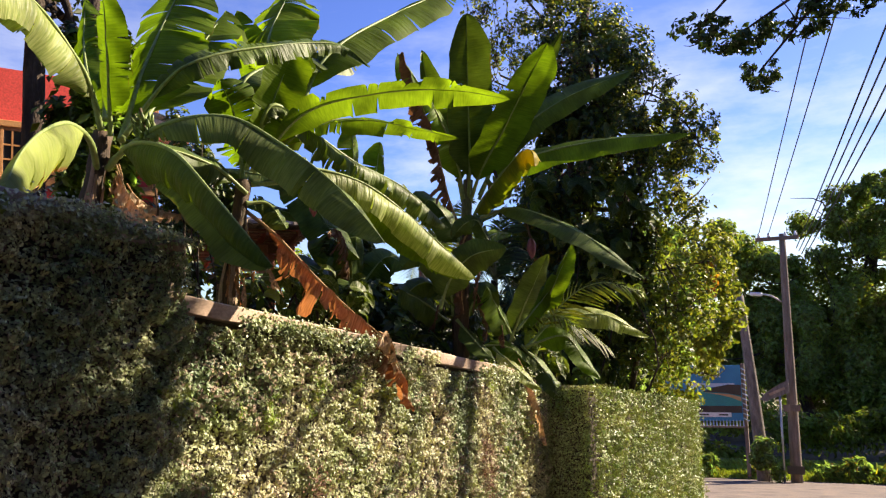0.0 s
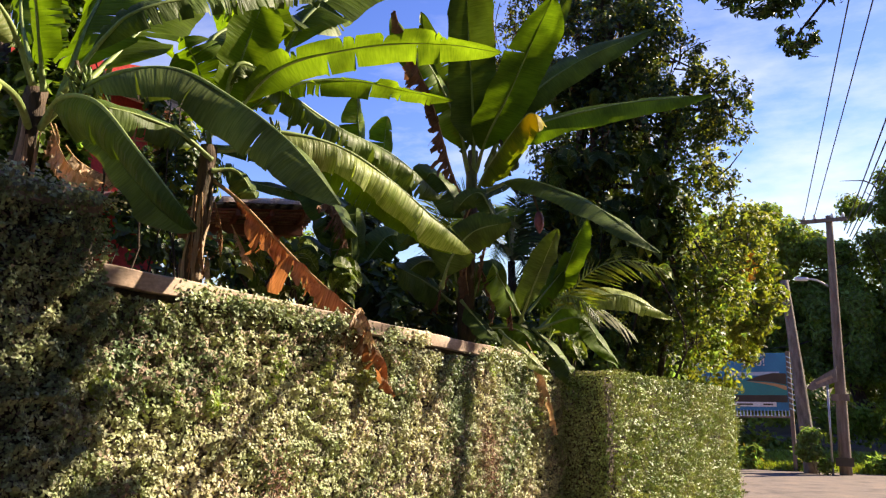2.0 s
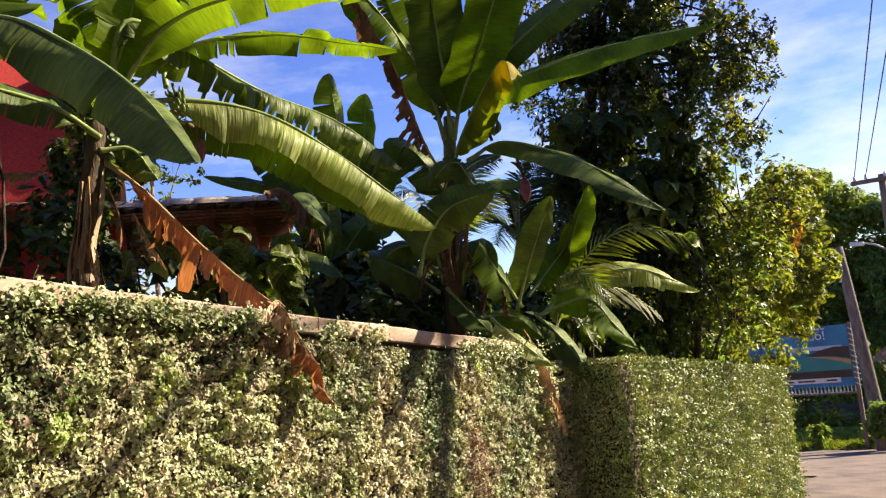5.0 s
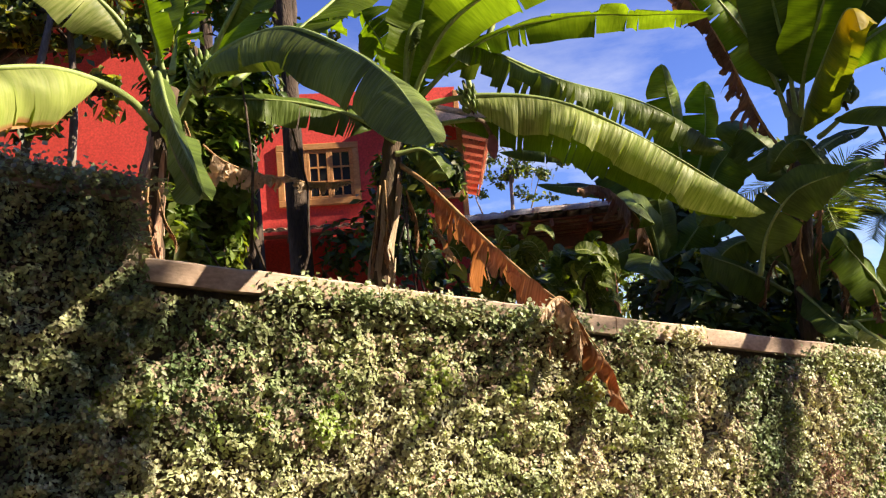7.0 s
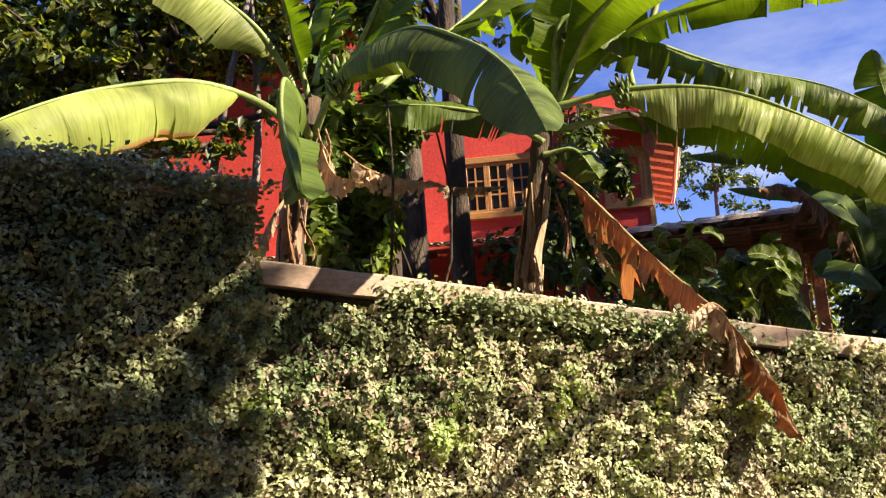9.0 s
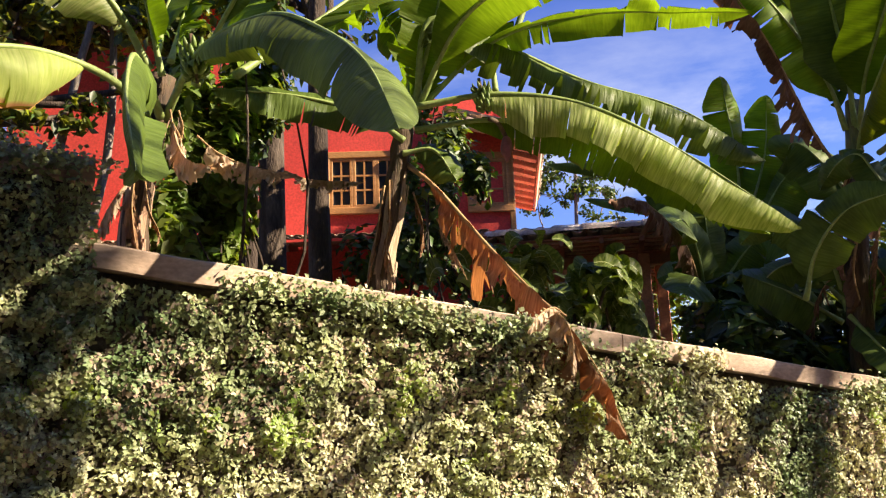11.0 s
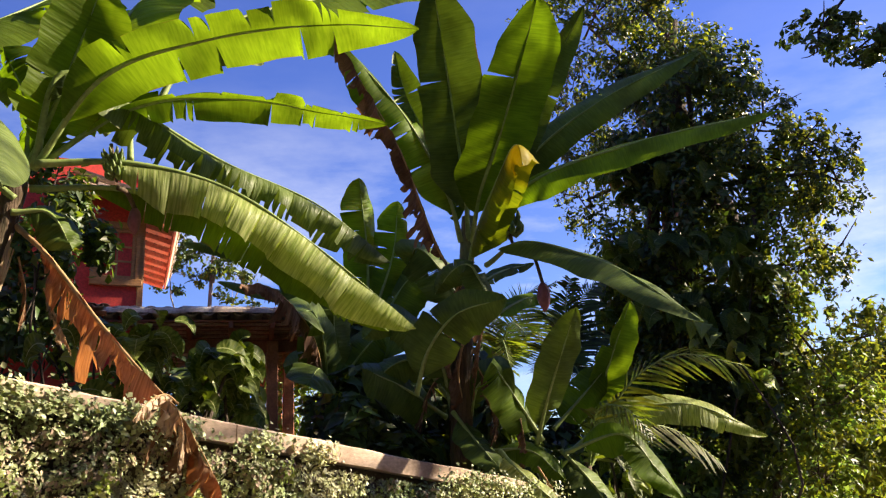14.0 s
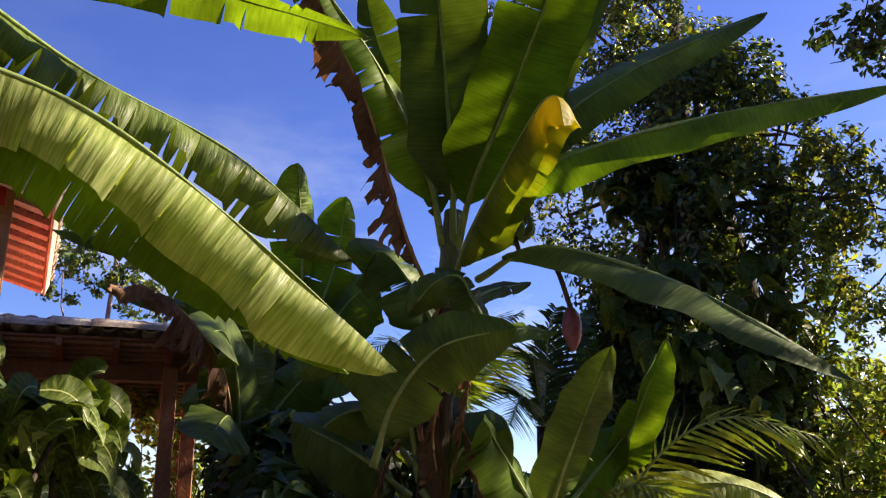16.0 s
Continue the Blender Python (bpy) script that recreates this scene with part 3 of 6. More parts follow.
pts = np.stack([xx, 2.95 + 0.25 * u[:, 1], 0.95 + 0.08 * u[:, 2]], 1)
foliage("creeping_fig", pts, np.tile((0.0, -0.3, 1.0), (len(pts), 1)), 0.024, IVY, None, "creeping fig over the low top beside the coping's end", rng, aspect=0.62, kind="stuff", category="creeper")
u = rng.uniform(0, 1, (7000, 3))
pts = np.stack([13.97 + 0.1 * u[:, 0], 2.40 + 0.4 * u[:, 1], foot(14) + (w2_top(14) - foot(14)) * u[:, 2]], 1)
foliage("creeping_fig", pts, np.tile((1.0, -0.3, 0.3), (len(pts), 1)), 0.035, IVY_NEW, None, "loose fig shoots at the end of the wall", rng, aspect=0.7, kind="stuff", category="creeper")
# a bare, dried-out patch and dead runners low on the wall
pts = np.concatenate([rng.normal(0, 1, (m, 3)) * (sx, 0.012, sz) + (x, WY - 0.10, z) for x, z, sx, sz, m in ((6.75, 0.35, 0.10, 0.16, 700), (6.85, -0.1, 0.07, 0.2, 600), (6.7, 0.62, 0.05, 0.08, 200), (4.2, 0.6, 0.08, 0.12, 350))])
foliage("creeping_fig", pts, np.tile((0.0, -1.0, 0.2), (len(pts), 1)), 0.024, IVY_RUST, None, "withered red-brown patch of the creeping fig", rng, aspect=0.3, kind="stuff", category="creeper")
# shoots climbing over the copings
spots = [(3.7, low_top), (3.95, low_top), (4.08, low_top), (4.5, low_top), (4.22, low_top), (4.32, low_top), (4.72, low_top), (4.80, low_top), (5.02, low_top), (5.42, low_top), (5.75, low_top), (6.9, low_top), (7.2, low_top), (7.5, low_top)]
pts = []
for x, top in spots:
    m = 260 if x < 6.5 else 420
    q = rng.normal(0, 1, (m, 3)) * (0.07 if x < 6.5 else 0.2, 0.02, 0.03) + (x, WY - 0.08, top(x) - 0.075)
    pts.append(q)
    pts.append(rng.normal(0, 1, (45, 3)) * (0.04, 0.02, 0.022) + (x + 0.02, WY - 0.09, top(x) - 0.045))
for x in np.append(np.arange(0.2, 2.95, 0.22), (2.96, 3.06)):
    pts.append(rng.normal(0, 1, (900 if 2.4 < x < 2.8 else 240, 3)) * (0.13 if x < 2.8 else 0.09, 0.03, 0.03 if 2.4 < x < 2.8 else 0.02) + (x, WY - 0.07, upper_top(x) - (0.04 if x > 2.4 else 0.085)))
pts = np.concatenate(pts)
foliage("creeping_fig", pts, np.tile((0.0, -0.8, 0.6), (len(pts), 1)), 0.022, IVY, None, "fig shoots climbing over the wall copings", rng, aspect=0.75, kind="stuff", category="creeper")


# ---- banana plants ----
def leaf(plant, points, width, look_="green", face=(-0.35, -0.75, 0.5), fold=0.26, tears=None, petiole=0.13, name="leaf"):
    """A banana leaf along a midrib through the points: petiole, midrib and a blade on each side, torn between its side veins."""
    seed = int(abs(points[-1][0] * 131 + points[-1][2] * 977)) % 100000
    r = np.random.default_rng(seed)
    n = 56
    c = spline(points, n)
    t = np.gradient(c, axis=0)
    t /= np.linalg.norm(t, axis=1, keepdims=True)
    length = np.linalg.norm(np.diff(c, axis=0), axis=1).sum()
    dead = look_ in ("dead", "husk", "straw")
    up = np.array(face, float)
    mat = MATS["blade_" + look_]
    s = np.linspace(0, 1, n)
    k0 = int(petiole * n)
    q = np.clip((s - petiole) / (1 - petiole), 0, 1)
    half = width * 0.66 * np.minimum(1, (q / 0.16) ** 0.65) * np.minimum(1, ((1 - q) / (0.34 if dead or width < 0.3 else 0.22)) ** (0.7 if dead else 0.6 if width < 0.3 else 0.55))
    half[-1] = 0.004
    rate = tears if tears is not None else {"dead": 0.5, "husk": 0.5, "straw": 0.2, "dark": 0.2, "pale": 0.16, "bright": 0.10}.get(look_, 0.19)
    V, F, UV = [], [], []
    for side in (-1, 1):
        twist, sag, wide = 0.0, 0.0, 1.0
        prev = None
        for k in range(k0, n):
            nrm = up - (up @ t[k]) * t[k]
            nrm /= np.linalg.norm(nrm) + 1e-9
            lat = np.cross(t[k], nrm) * side
            if dead:
                lat = lat * (0.45 if side > 0 else 0.3) + np.array((0, 0, -1.0)) * 0.8
                lat /= np.linalg.norm(lat)
            torn = prev is not None and r.uniform() < rate and k < n - 4
            if torn:
                wide = r.uniform(0.25, 1.25) if dead else r.uniform(0.6, 1.1) if rate > 0.4 else r.uniform(0.9, 1.06)
                twist, sag = r.uniform(-0.4, 0.4) * (2.2 if dead else 1), r.uniform(0, 0.22) * (3 if dead else 1)
            a = -fold - sag + twist * 0.4 + 0.02 * math.sin(k * 0.5 + side)
            hw = half[k] * (1 + (0.05 * math.sin(k * 1.7 + seed) + r.uniform(-0.2, 0.1) if dead else 0.028 * math.sin(k * 0.6 + seed) + r.uniform(-0.012, 0.012))) * wide
            row = []
            for j in range(5):
                f = j / 4
                bend = a * (0.55 + 0.75 * f)
                off = lat * math.cos(bend) * hw * f + nrm * math.sin(bend) * hw * f
                if dead:
                    off = off + nrm * 0.05 * width * math.sin(7 * f + k * 0.8) + t[k] * r.normal(0, 0.015) * f
                else:
                    off = off + nrm * 0.006 * math.sin(5 * f + k * 0.4) + t[k] * (0.10 * hw * f)
                p = c[k] + off
                row.append(len(V))
                V.append(p)
                UV.append((k / n * length, side * f))
            if prev is not None:
                if torn:
                    # the strip before the tear ends in its own edge; the slit opens from its root to the margin
                    dup = []
                    root = r.uniform(0.0, 0.25) if dead else r.uniform(0.05, 0.45)
                    open_ = r.uniform(0.4, 0.95) if dead or rate > 0.4 else r.uniform(0.16, 0.55)
                    for j in range(5):
                        f = j / 4
                        dup.append(len(V))
                        o = max(0.0, (f - root) / (1 - root))
                        V.append(np.array(V[row[j]]) + (np.array(V[prev[j]]) - np.array(V[row[j]])) * open_ * o - np.array((0, 0, 1)) * 0.015 * o)
                        UV.append((k / n * length, side * f))
                    for j in range(4):
                        F.append((prev[j], prev[j + 1], dup[j + 1], dup[j]))
                else:
                    for j in range(4):
                        F.append((prev[j], prev[j + 1], row[j + 1], row[j]))
            prev = row
    ob = mesh_object(name, V, F, mat, plant, {"dead": "dry brown torn leaf", "husk": "dark dry hanging leaf", "straw": "bleached papery dry leaf", "yellow": "yellowing leaf", "lit": "pale yellow-green leaf with scorched margin"}.get(look_, ""), smooth=True, uv=UV)
    rad = np.interp(s, (0, petiole, 0.6, 1), (0.024, 0.017, 0.008, 0.0015)) * (0.35 if look_ == "straw" or (dead and width < 0.15) else 0.7 if dead else 1) * (0.6 + width)
    tv, tf = tube_data(c, rad, 7)
    mesh_object("midrib", tv, tf, MIDRIB_DEAD if dead else MIDRIB, ob, "", smooth=True)
    return ob


def stem(plant, points, r0, r1, seed, husk=None):
    """A banana stem wrapped in overlapping dry sheaths."""
    rg = np.random.default_rng(seed)
    c = spline(points, 26)
    rad = np.linspace(r0, r1, 26) * (1 + 0.05 * np.sin(np.arange(26) * 1.1))
    tube("stem", c, rad, STEM, plant, "", sides=12, rough=0.12, rng=rg)
    for k in range(18):
        i = int(rg.integers(1, 16))
        a = rg.uniform(0, 6.28)
        V, F = [], []
        m = 9
        for j in range(m):
            for w in range(4):
                an = a + (w - 1.5) * 0.2 * (1 - 0.85 * (j / m) ** 2) + 0.12 * math.sin(j * 0.9 + k)
                p = c[min(25, i + j)]
                rr = rad[min(25, i + j)] * (1.04 + 0.3 * (j / m) ** 3 + 0.06 * (w % 2))
                V.append((p[0] + rr * math.cos(an), p[1] + rr * math.sin(an), p[2]))
        for j in range(m - 1):
            for w in range(3):
                F.append((j * 4 + w, j * 4 + w + 1, j * 4 + w + 5, j * 4 + w + 4))
        ob = mesh_object("dry_sheath", V, F, husk or SHEATH, plant, "papery dry sheath", smooth=True)


def fruit_bunch(plant, top, tiers, size, seed, lean=(0.1, -0.2, -1)):
    """A hanging bunch: a curved stalk with rings of upturned green fruits."""
    d = Vector(lean).normalized()
    e1 = d.orthogonal().normalized()
    e2 = d.cross(e1)
    stalk = tube("bunch", [tuple(Vector(top) - d * size), tuple(Vector(top) + d * size * 0.55 * tiers)], [size * 0.13, size * 0.09], STEM, plant, "unripe green banana bunch")
    for h in range(tiers):
        o = Vector(top) + d * size * 0.55 * h
        for a in range(9):
            w = 2 * math.pi * (a / 9) + h * 0.3
            out = e1 * math.cos(w) + e2 * math.sin(w)
            p = [o + out * size * 0.15, o + out * size * 0.5 + d * size * 0.1, o + out * size * 0.72 - d * size * 0.15, o + out * size * 0.75 - d * size * 0.45]
            tube("fruit", spline([tuple(q) for q in p], 7), np.array((0.06, 0.12, 0.15, 0.15, 0.13, 0.09, 0.03)) * size, FRUIT, stalk, sides=6)


def flower_bud(plant, start, end, size):
    s, e = Vector(start), Vector(end)
    mid = (s + e) / 2 + Vector((0, 0, 0.03))
    tube("bud_stalk", spline([tuple(s), tuple(mid), tuple(e)], 8), [0.012] * 8, STEM, plant)
    b = bmesh.new()
    bmesh.ops.create_uvsphere(b, u_segments=14, v_segments=12, radius=size)
    for v in b.verts:
        v.co.z = v.co.z * 1.8
        k = 1 - 0.45 * max(0, -v.co.z / (1.8 * size)) ** 1.5
        v.co.x *= 0.8 * k
        v.co.y *= 0.8 * k
        v.co += Vector((math.sin(v.co.z * 60), math.cos(v.co.z * 60), 0)) * size * 0.03
    bmesh.ops.translate(b, verts=b.verts, vec=e - Vector((0, 0, size * 1.6)))
    part("flower_bud", b, BUD, plant, "purple-red hanging flower bud", smooth=True)


BANANA = "banana plants behind the wall"
plant = empty("banana_plant", "banana plant with a pale scorched leaf and a small green bunch", "banana plant", BANANA)
stem(plant, [(3.36, 3.92, ground_z(3.4, 3.9)), (3.38, 3.9, 1.98), (3.42, 3.9, 2.4), (3.49, 3.88, 2.8)], 0.07, 0.055, 1, husk=HUSK_PINK)
leaf(plant, [(3.64, 3.90, 2.79), (3.89, 3.95, 3.36), (4.30, 4.00, 4.09)], 0.48, "green", face=(-0.85, -0.15, 0.35))
leaf(plant, [(3.47, 3.80, 2.77), (3.35, 3.70, 3.19), (3.22, 3.60, 3.55)], 0.19, "green", face=(-0.85, -0.15, 0.35))
leaf(plant, [(3.46, 3.90, 2.93), (3.54, 4.10, 3.32), (3.71, 4.30, 3.78)], 0.21, "green", face=(-0.85, -0.15, 0.35))
leaf(plant, [(3.52, 3.90, 2.89), (3.60, 4.00, 3.21), (3.73, 4.10, 3.51)], 0.22, "green", face=(-0.85, -0.15, 0.35))
leaf(plant, [(3.85, 4.00, 2.91), (4.51, 4.20, 3.54), (5.18, 4.40, 4.23)], 0.42, "bright", tears=0.2, face=(-0.85, -0.15, 0.35))
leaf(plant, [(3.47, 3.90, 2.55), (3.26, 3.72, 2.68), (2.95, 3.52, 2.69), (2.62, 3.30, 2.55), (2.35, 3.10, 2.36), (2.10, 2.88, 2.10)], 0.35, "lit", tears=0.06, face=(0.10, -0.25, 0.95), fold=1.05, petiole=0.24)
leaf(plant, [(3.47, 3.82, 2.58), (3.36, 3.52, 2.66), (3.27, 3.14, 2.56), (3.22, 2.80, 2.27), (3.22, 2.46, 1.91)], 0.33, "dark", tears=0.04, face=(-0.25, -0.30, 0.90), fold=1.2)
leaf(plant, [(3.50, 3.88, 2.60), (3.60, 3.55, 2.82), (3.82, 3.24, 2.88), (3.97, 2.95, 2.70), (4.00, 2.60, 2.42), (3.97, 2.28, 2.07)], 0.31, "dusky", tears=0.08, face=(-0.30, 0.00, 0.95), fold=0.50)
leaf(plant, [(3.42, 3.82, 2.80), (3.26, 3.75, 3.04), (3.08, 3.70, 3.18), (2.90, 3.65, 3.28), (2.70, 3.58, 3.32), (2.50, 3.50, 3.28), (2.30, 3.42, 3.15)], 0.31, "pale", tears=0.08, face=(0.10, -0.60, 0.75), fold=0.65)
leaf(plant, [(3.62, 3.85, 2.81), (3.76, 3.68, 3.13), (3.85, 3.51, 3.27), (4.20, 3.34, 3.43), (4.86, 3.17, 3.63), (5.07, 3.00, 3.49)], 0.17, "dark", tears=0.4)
leaf(plant, [(3.51, 3.80, 2.61), (3.53, 3.73, 2.44), (3.57, 3.67, 2.34), (3.66, 3.60, 2.30)], 0.13, "straw")
leaf(plant, [(3.64, 3.85, 2.52), (3.74, 3.88, 2.46), (3.87, 3.90, 2.42), (4.01, 3.93, 2.41), (4.14, 3.95, 2.41)], 0.13, "straw", tears=0.45, face=(0.30, -0.80, 0.35), fold=0.35)
leaf(plant, [(4.09, 3.95, 2.42), (4.20, 4.03, 2.42), (4.31, 4.12, 2.44), (4.60, 4.20, 2.48)], 0.08, "straw", tears=0.3, face=(0.30, -0.80, 0.35), fold=0.30)
leaf(plant, [(3.55, 3.82, 2.62), (3.57, 3.81, 2.54), (3.56, 3.81, 2.46), (3.54, 3.80, 2.37)], 0.11, "straw", tears=0.2, face=(0.30, -0.80, 0.10), fold=0.30)
leaf(plant, [(3.39, 3.84, 2.33), (3.29, 3.81, 2.18), (3.24, 3.78, 2.07), (3.21, 3.75, 1.96)], 0.10, "straw")
leaf(plant, [(3.37, 3.82, 2.29), (3.36, 3.81, 2.16), (3.37, 3.79, 2.03), (3.39, 3.78, 1.92)], 0.09, "dead")
leaf(plant, [(3.41, 3.80, 2.27), (3.43, 3.78, 2.13), (3.47, 3.76, 2.03), (3.46, 3.74, 1.97)], 0.04, "dead")
leaf(plant, [(3.51, 3.80, 2.57), (3.56, 3.80, 2.47), (3.54, 3.80, 2.36)], 0.10, "straw")
fruit_bunch(plant, (3.58, 3.66, 2.86), 4, 0.08, 5)
plant = empty("banana_plant", "banana plant with torn leaves, one dead leaf hanging over the wall", "banana plant", BANANA)
stem(plant, [(4.55, 3.9, ground_z(4.5, 3.9)), (4.56, 3.88, 1.84), (4.62, 3.86, 2.2), (4.70, 3.84, 2.7)], 0.07, 0.05, 2)
leaf(plant, [(5.37, 4.00, 3.23), (5.32, 4.07, 3.65), (5.38, 4.13, 4.01), (5.79, 4.20, 4.60)], 0.52, "bright", tears=0.16, face=(-0.85, -0.15, 0.35))
leaf(plant, [(5.38, 3.90, 3.18), (5.60, 3.83, 3.73), (5.92, 3.75, 4.08), (6.70, 3.67, 4.58), (7.82, 3.60, 5.22)], 0.43, "bright", tears=0.16, face=(-0.85, -0.15, 0.35))
leaf(plant, [(4.74, 3.76, 2.78), (5.10, 3.54, 2.82), (5.50, 3.31, 2.73), (5.90, 3.08, 2.45), (6.32, 2.78, 2.02)], 0.32, "pale", tears=0.24, face=(-0.10, -0.35, 0.90), fold=0.75)
leaf(plant, [(4.76, 3.84, 2.68), (5.12, 3.66, 2.72), (5.52, 3.44, 2.62), (5.92, 3.18, 2.34), (6.26, 2.92, 2.02)], 0.24, "bright", tears=0.32, face=(-0.30, -0.75, 0.55), fold=0.35)
leaf(plant, [(4.76, 3.81, 2.77), (4.79, 3.67, 3.24), (5.19, 3.61, 3.14), (5.64, 3.50, 2.96), (6.11, 3.30, 2.79), (6.53, 3.13, 2.49)], 0.32, "dusky", tears=0.55, face=(0.00, -0.20, 1.00), fold=0.80)
leaf(plant, [(4.76, 3.81, 2.77), (4.87, 3.45, 3.16), (5.13, 3.06, 3.31), (5.47, 2.60, 3.36), (5.74, 2.20, 3.29)], 0.27, "bright", tears=0.22, face=(0.20, 0.35, 0.90), fold=0.12)
leaf(plant, [(4.78, 3.79, 2.80), (5.13, 3.57, 3.14), (5.57, 3.33, 3.26), (6.27, 2.87, 3.19)], 0.18, "bright", tears=0.25, face=(0.10, 0.30, 0.95))
leaf(plant, [(4.76, 3.87, 2.79), (4.83, 3.69, 3.26), (4.87, 3.49, 3.70)], 0.33, "bright", tears=0.05, face=(0.30, 0.60, 0.70))
leaf(plant, [(4.68, 3.80, 2.60), (4.47, 3.87, 2.75), (4.13, 3.93, 2.82), (3.73, 4.00, 2.82)], 0.23, "dark")
leaf(plant, [(4.67, 3.80, 2.53), (4.80, 3.70, 2.53), (4.87, 3.60, 2.35)], 0.19, "dark")
leaf(plant, [(4.76, 3.90, 2.71), (4.77, 3.95, 3.13), (4.64, 4.00, 3.45)], 0.34, "green", face=(-0.85, -0.15, 0.35))
leaf(plant, [(5.49, 4.20, 3.14), (5.54, 4.35, 3.71), (5.44, 4.50, 4.34)], 0.28, "green", face=(-0.85, -0.15, 0.35))
leaf(plant, [(5.23, 4.00, 3.16), (4.85, 3.97, 3.46), (5.45, 3.93, 3.82), (6.44, 3.90, 4.13)], 0.32, "dusky", tears=0.3, face=(-0.85, -0.15, 0.35))
leaf(plant, [(4.70, 3.85, 2.50), (4.77, 3.62, 2.30), (4.87, 3.32, 1.96), (4.93, 3.06, 1.71), (4.96, 2.90, 1.57), (5.09, 2.82, 1.32), (5.17, 2.78, 1.06)], 0.36, "dead")
leaf(plant, [(4.59, 3.80, 2.38), (4.58, 3.79, 2.17), (4.55, 3.77, 2.02), (4.56, 3.76, 1.82)], 0.06, "dead")
leaf(plant, [(4.58, 3.84, 2.36), (4.53, 3.82, 2.14), (4.49, 3.80, 1.99), (4.45, 3.78, 1.82)], 0.07, "dead")
leaf(plant, [(4.74, 3.84, 2.34), (4.78, 3.82, 2.16), (4.75, 3.80, 2.00)], 0.07, "dead")
leaf(plant, [(4.85, 3.80, 2.20), (4.91, 3.75, 2.03), (4.95, 3.70, 1.90)], 0.07, "straw")
leaf(plant, [(4.83, 2.84, 1.60), (4.90, 2.80, 1.56), (4.92, 2.77, 1.46), (4.90, 2.76, 1.33)], 0.16, "straw")
leaf(plant, [(4.93, 2.82, 1.57), (4.86, 2.80, 1.60), (4.78, 2.78, 1.57), (4.71, 2.77, 1.50)], 0.07, "straw")
leaf(plant, [(4.54, 3.72, 1.99), (4.55, 3.71, 1.91), (4.53, 3.69, 1.84), (4.50, 3.68, 1.77)], 0.06, "straw")
fruit_bunch(plant, (5.04, 3.6, 2.86), 4, 0.066, 6)
flower_bud(plant, (5.02, 3.5, 2.66), (5.15, 3.56, 2.60), 0.04)
plant = empty("banana_plant", "tall banana plant with broad upright leaves and a hanging flower bud", "banana plant", BANANA)
stem(plant, [(7.68, 3.6, ground_z(7.7, 3.6)), (7.72, 3.58, 1.73), (7.76, 3.55, 2.2), (7.80, 3.52, 2.6)], 0.085, 0.06, 3, STEM)
tube("green_stem", spline([(7.79, 3.53, 2.5), (7.81, 3.52, 2.8), (7.84, 3.5, 3.15)], 8), np.linspace(0.06, 0.05, 8), GREEN_STEM, plant, "green upper stem", sides=12)
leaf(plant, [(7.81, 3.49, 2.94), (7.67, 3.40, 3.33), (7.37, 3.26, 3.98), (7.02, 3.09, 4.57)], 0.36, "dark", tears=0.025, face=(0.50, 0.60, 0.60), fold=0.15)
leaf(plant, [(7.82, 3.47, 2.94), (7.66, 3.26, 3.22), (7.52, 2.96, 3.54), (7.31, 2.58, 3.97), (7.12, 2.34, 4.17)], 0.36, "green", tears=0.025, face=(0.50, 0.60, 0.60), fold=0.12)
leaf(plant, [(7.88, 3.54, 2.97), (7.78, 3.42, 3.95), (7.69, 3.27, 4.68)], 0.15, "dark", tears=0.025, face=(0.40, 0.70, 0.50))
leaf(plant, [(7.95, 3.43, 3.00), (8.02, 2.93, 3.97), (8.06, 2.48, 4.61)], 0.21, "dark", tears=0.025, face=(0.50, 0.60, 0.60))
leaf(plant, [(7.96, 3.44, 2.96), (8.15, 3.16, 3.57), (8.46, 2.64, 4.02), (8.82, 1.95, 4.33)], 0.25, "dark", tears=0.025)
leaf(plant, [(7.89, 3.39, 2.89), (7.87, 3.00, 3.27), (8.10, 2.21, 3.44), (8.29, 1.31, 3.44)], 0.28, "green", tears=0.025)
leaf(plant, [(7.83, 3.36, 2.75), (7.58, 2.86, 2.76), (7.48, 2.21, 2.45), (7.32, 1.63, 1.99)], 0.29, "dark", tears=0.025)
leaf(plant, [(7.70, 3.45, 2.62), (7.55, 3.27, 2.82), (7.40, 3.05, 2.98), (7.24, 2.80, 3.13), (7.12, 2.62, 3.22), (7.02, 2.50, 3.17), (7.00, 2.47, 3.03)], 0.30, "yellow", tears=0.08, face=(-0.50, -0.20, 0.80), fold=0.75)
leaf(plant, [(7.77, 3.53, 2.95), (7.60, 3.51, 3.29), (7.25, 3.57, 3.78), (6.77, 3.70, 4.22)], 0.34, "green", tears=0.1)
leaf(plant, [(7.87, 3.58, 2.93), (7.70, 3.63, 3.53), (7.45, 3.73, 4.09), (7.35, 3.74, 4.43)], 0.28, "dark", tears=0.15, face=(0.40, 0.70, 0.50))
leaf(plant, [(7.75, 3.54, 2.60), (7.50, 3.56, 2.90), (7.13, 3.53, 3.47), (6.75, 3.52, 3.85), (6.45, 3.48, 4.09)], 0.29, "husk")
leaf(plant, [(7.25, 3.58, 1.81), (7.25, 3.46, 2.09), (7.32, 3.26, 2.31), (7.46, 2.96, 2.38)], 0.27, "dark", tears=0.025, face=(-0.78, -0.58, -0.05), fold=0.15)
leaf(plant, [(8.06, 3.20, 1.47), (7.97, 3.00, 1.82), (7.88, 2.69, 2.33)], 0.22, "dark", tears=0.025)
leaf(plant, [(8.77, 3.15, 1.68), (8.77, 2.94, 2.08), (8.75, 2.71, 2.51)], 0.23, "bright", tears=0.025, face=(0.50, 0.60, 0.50))
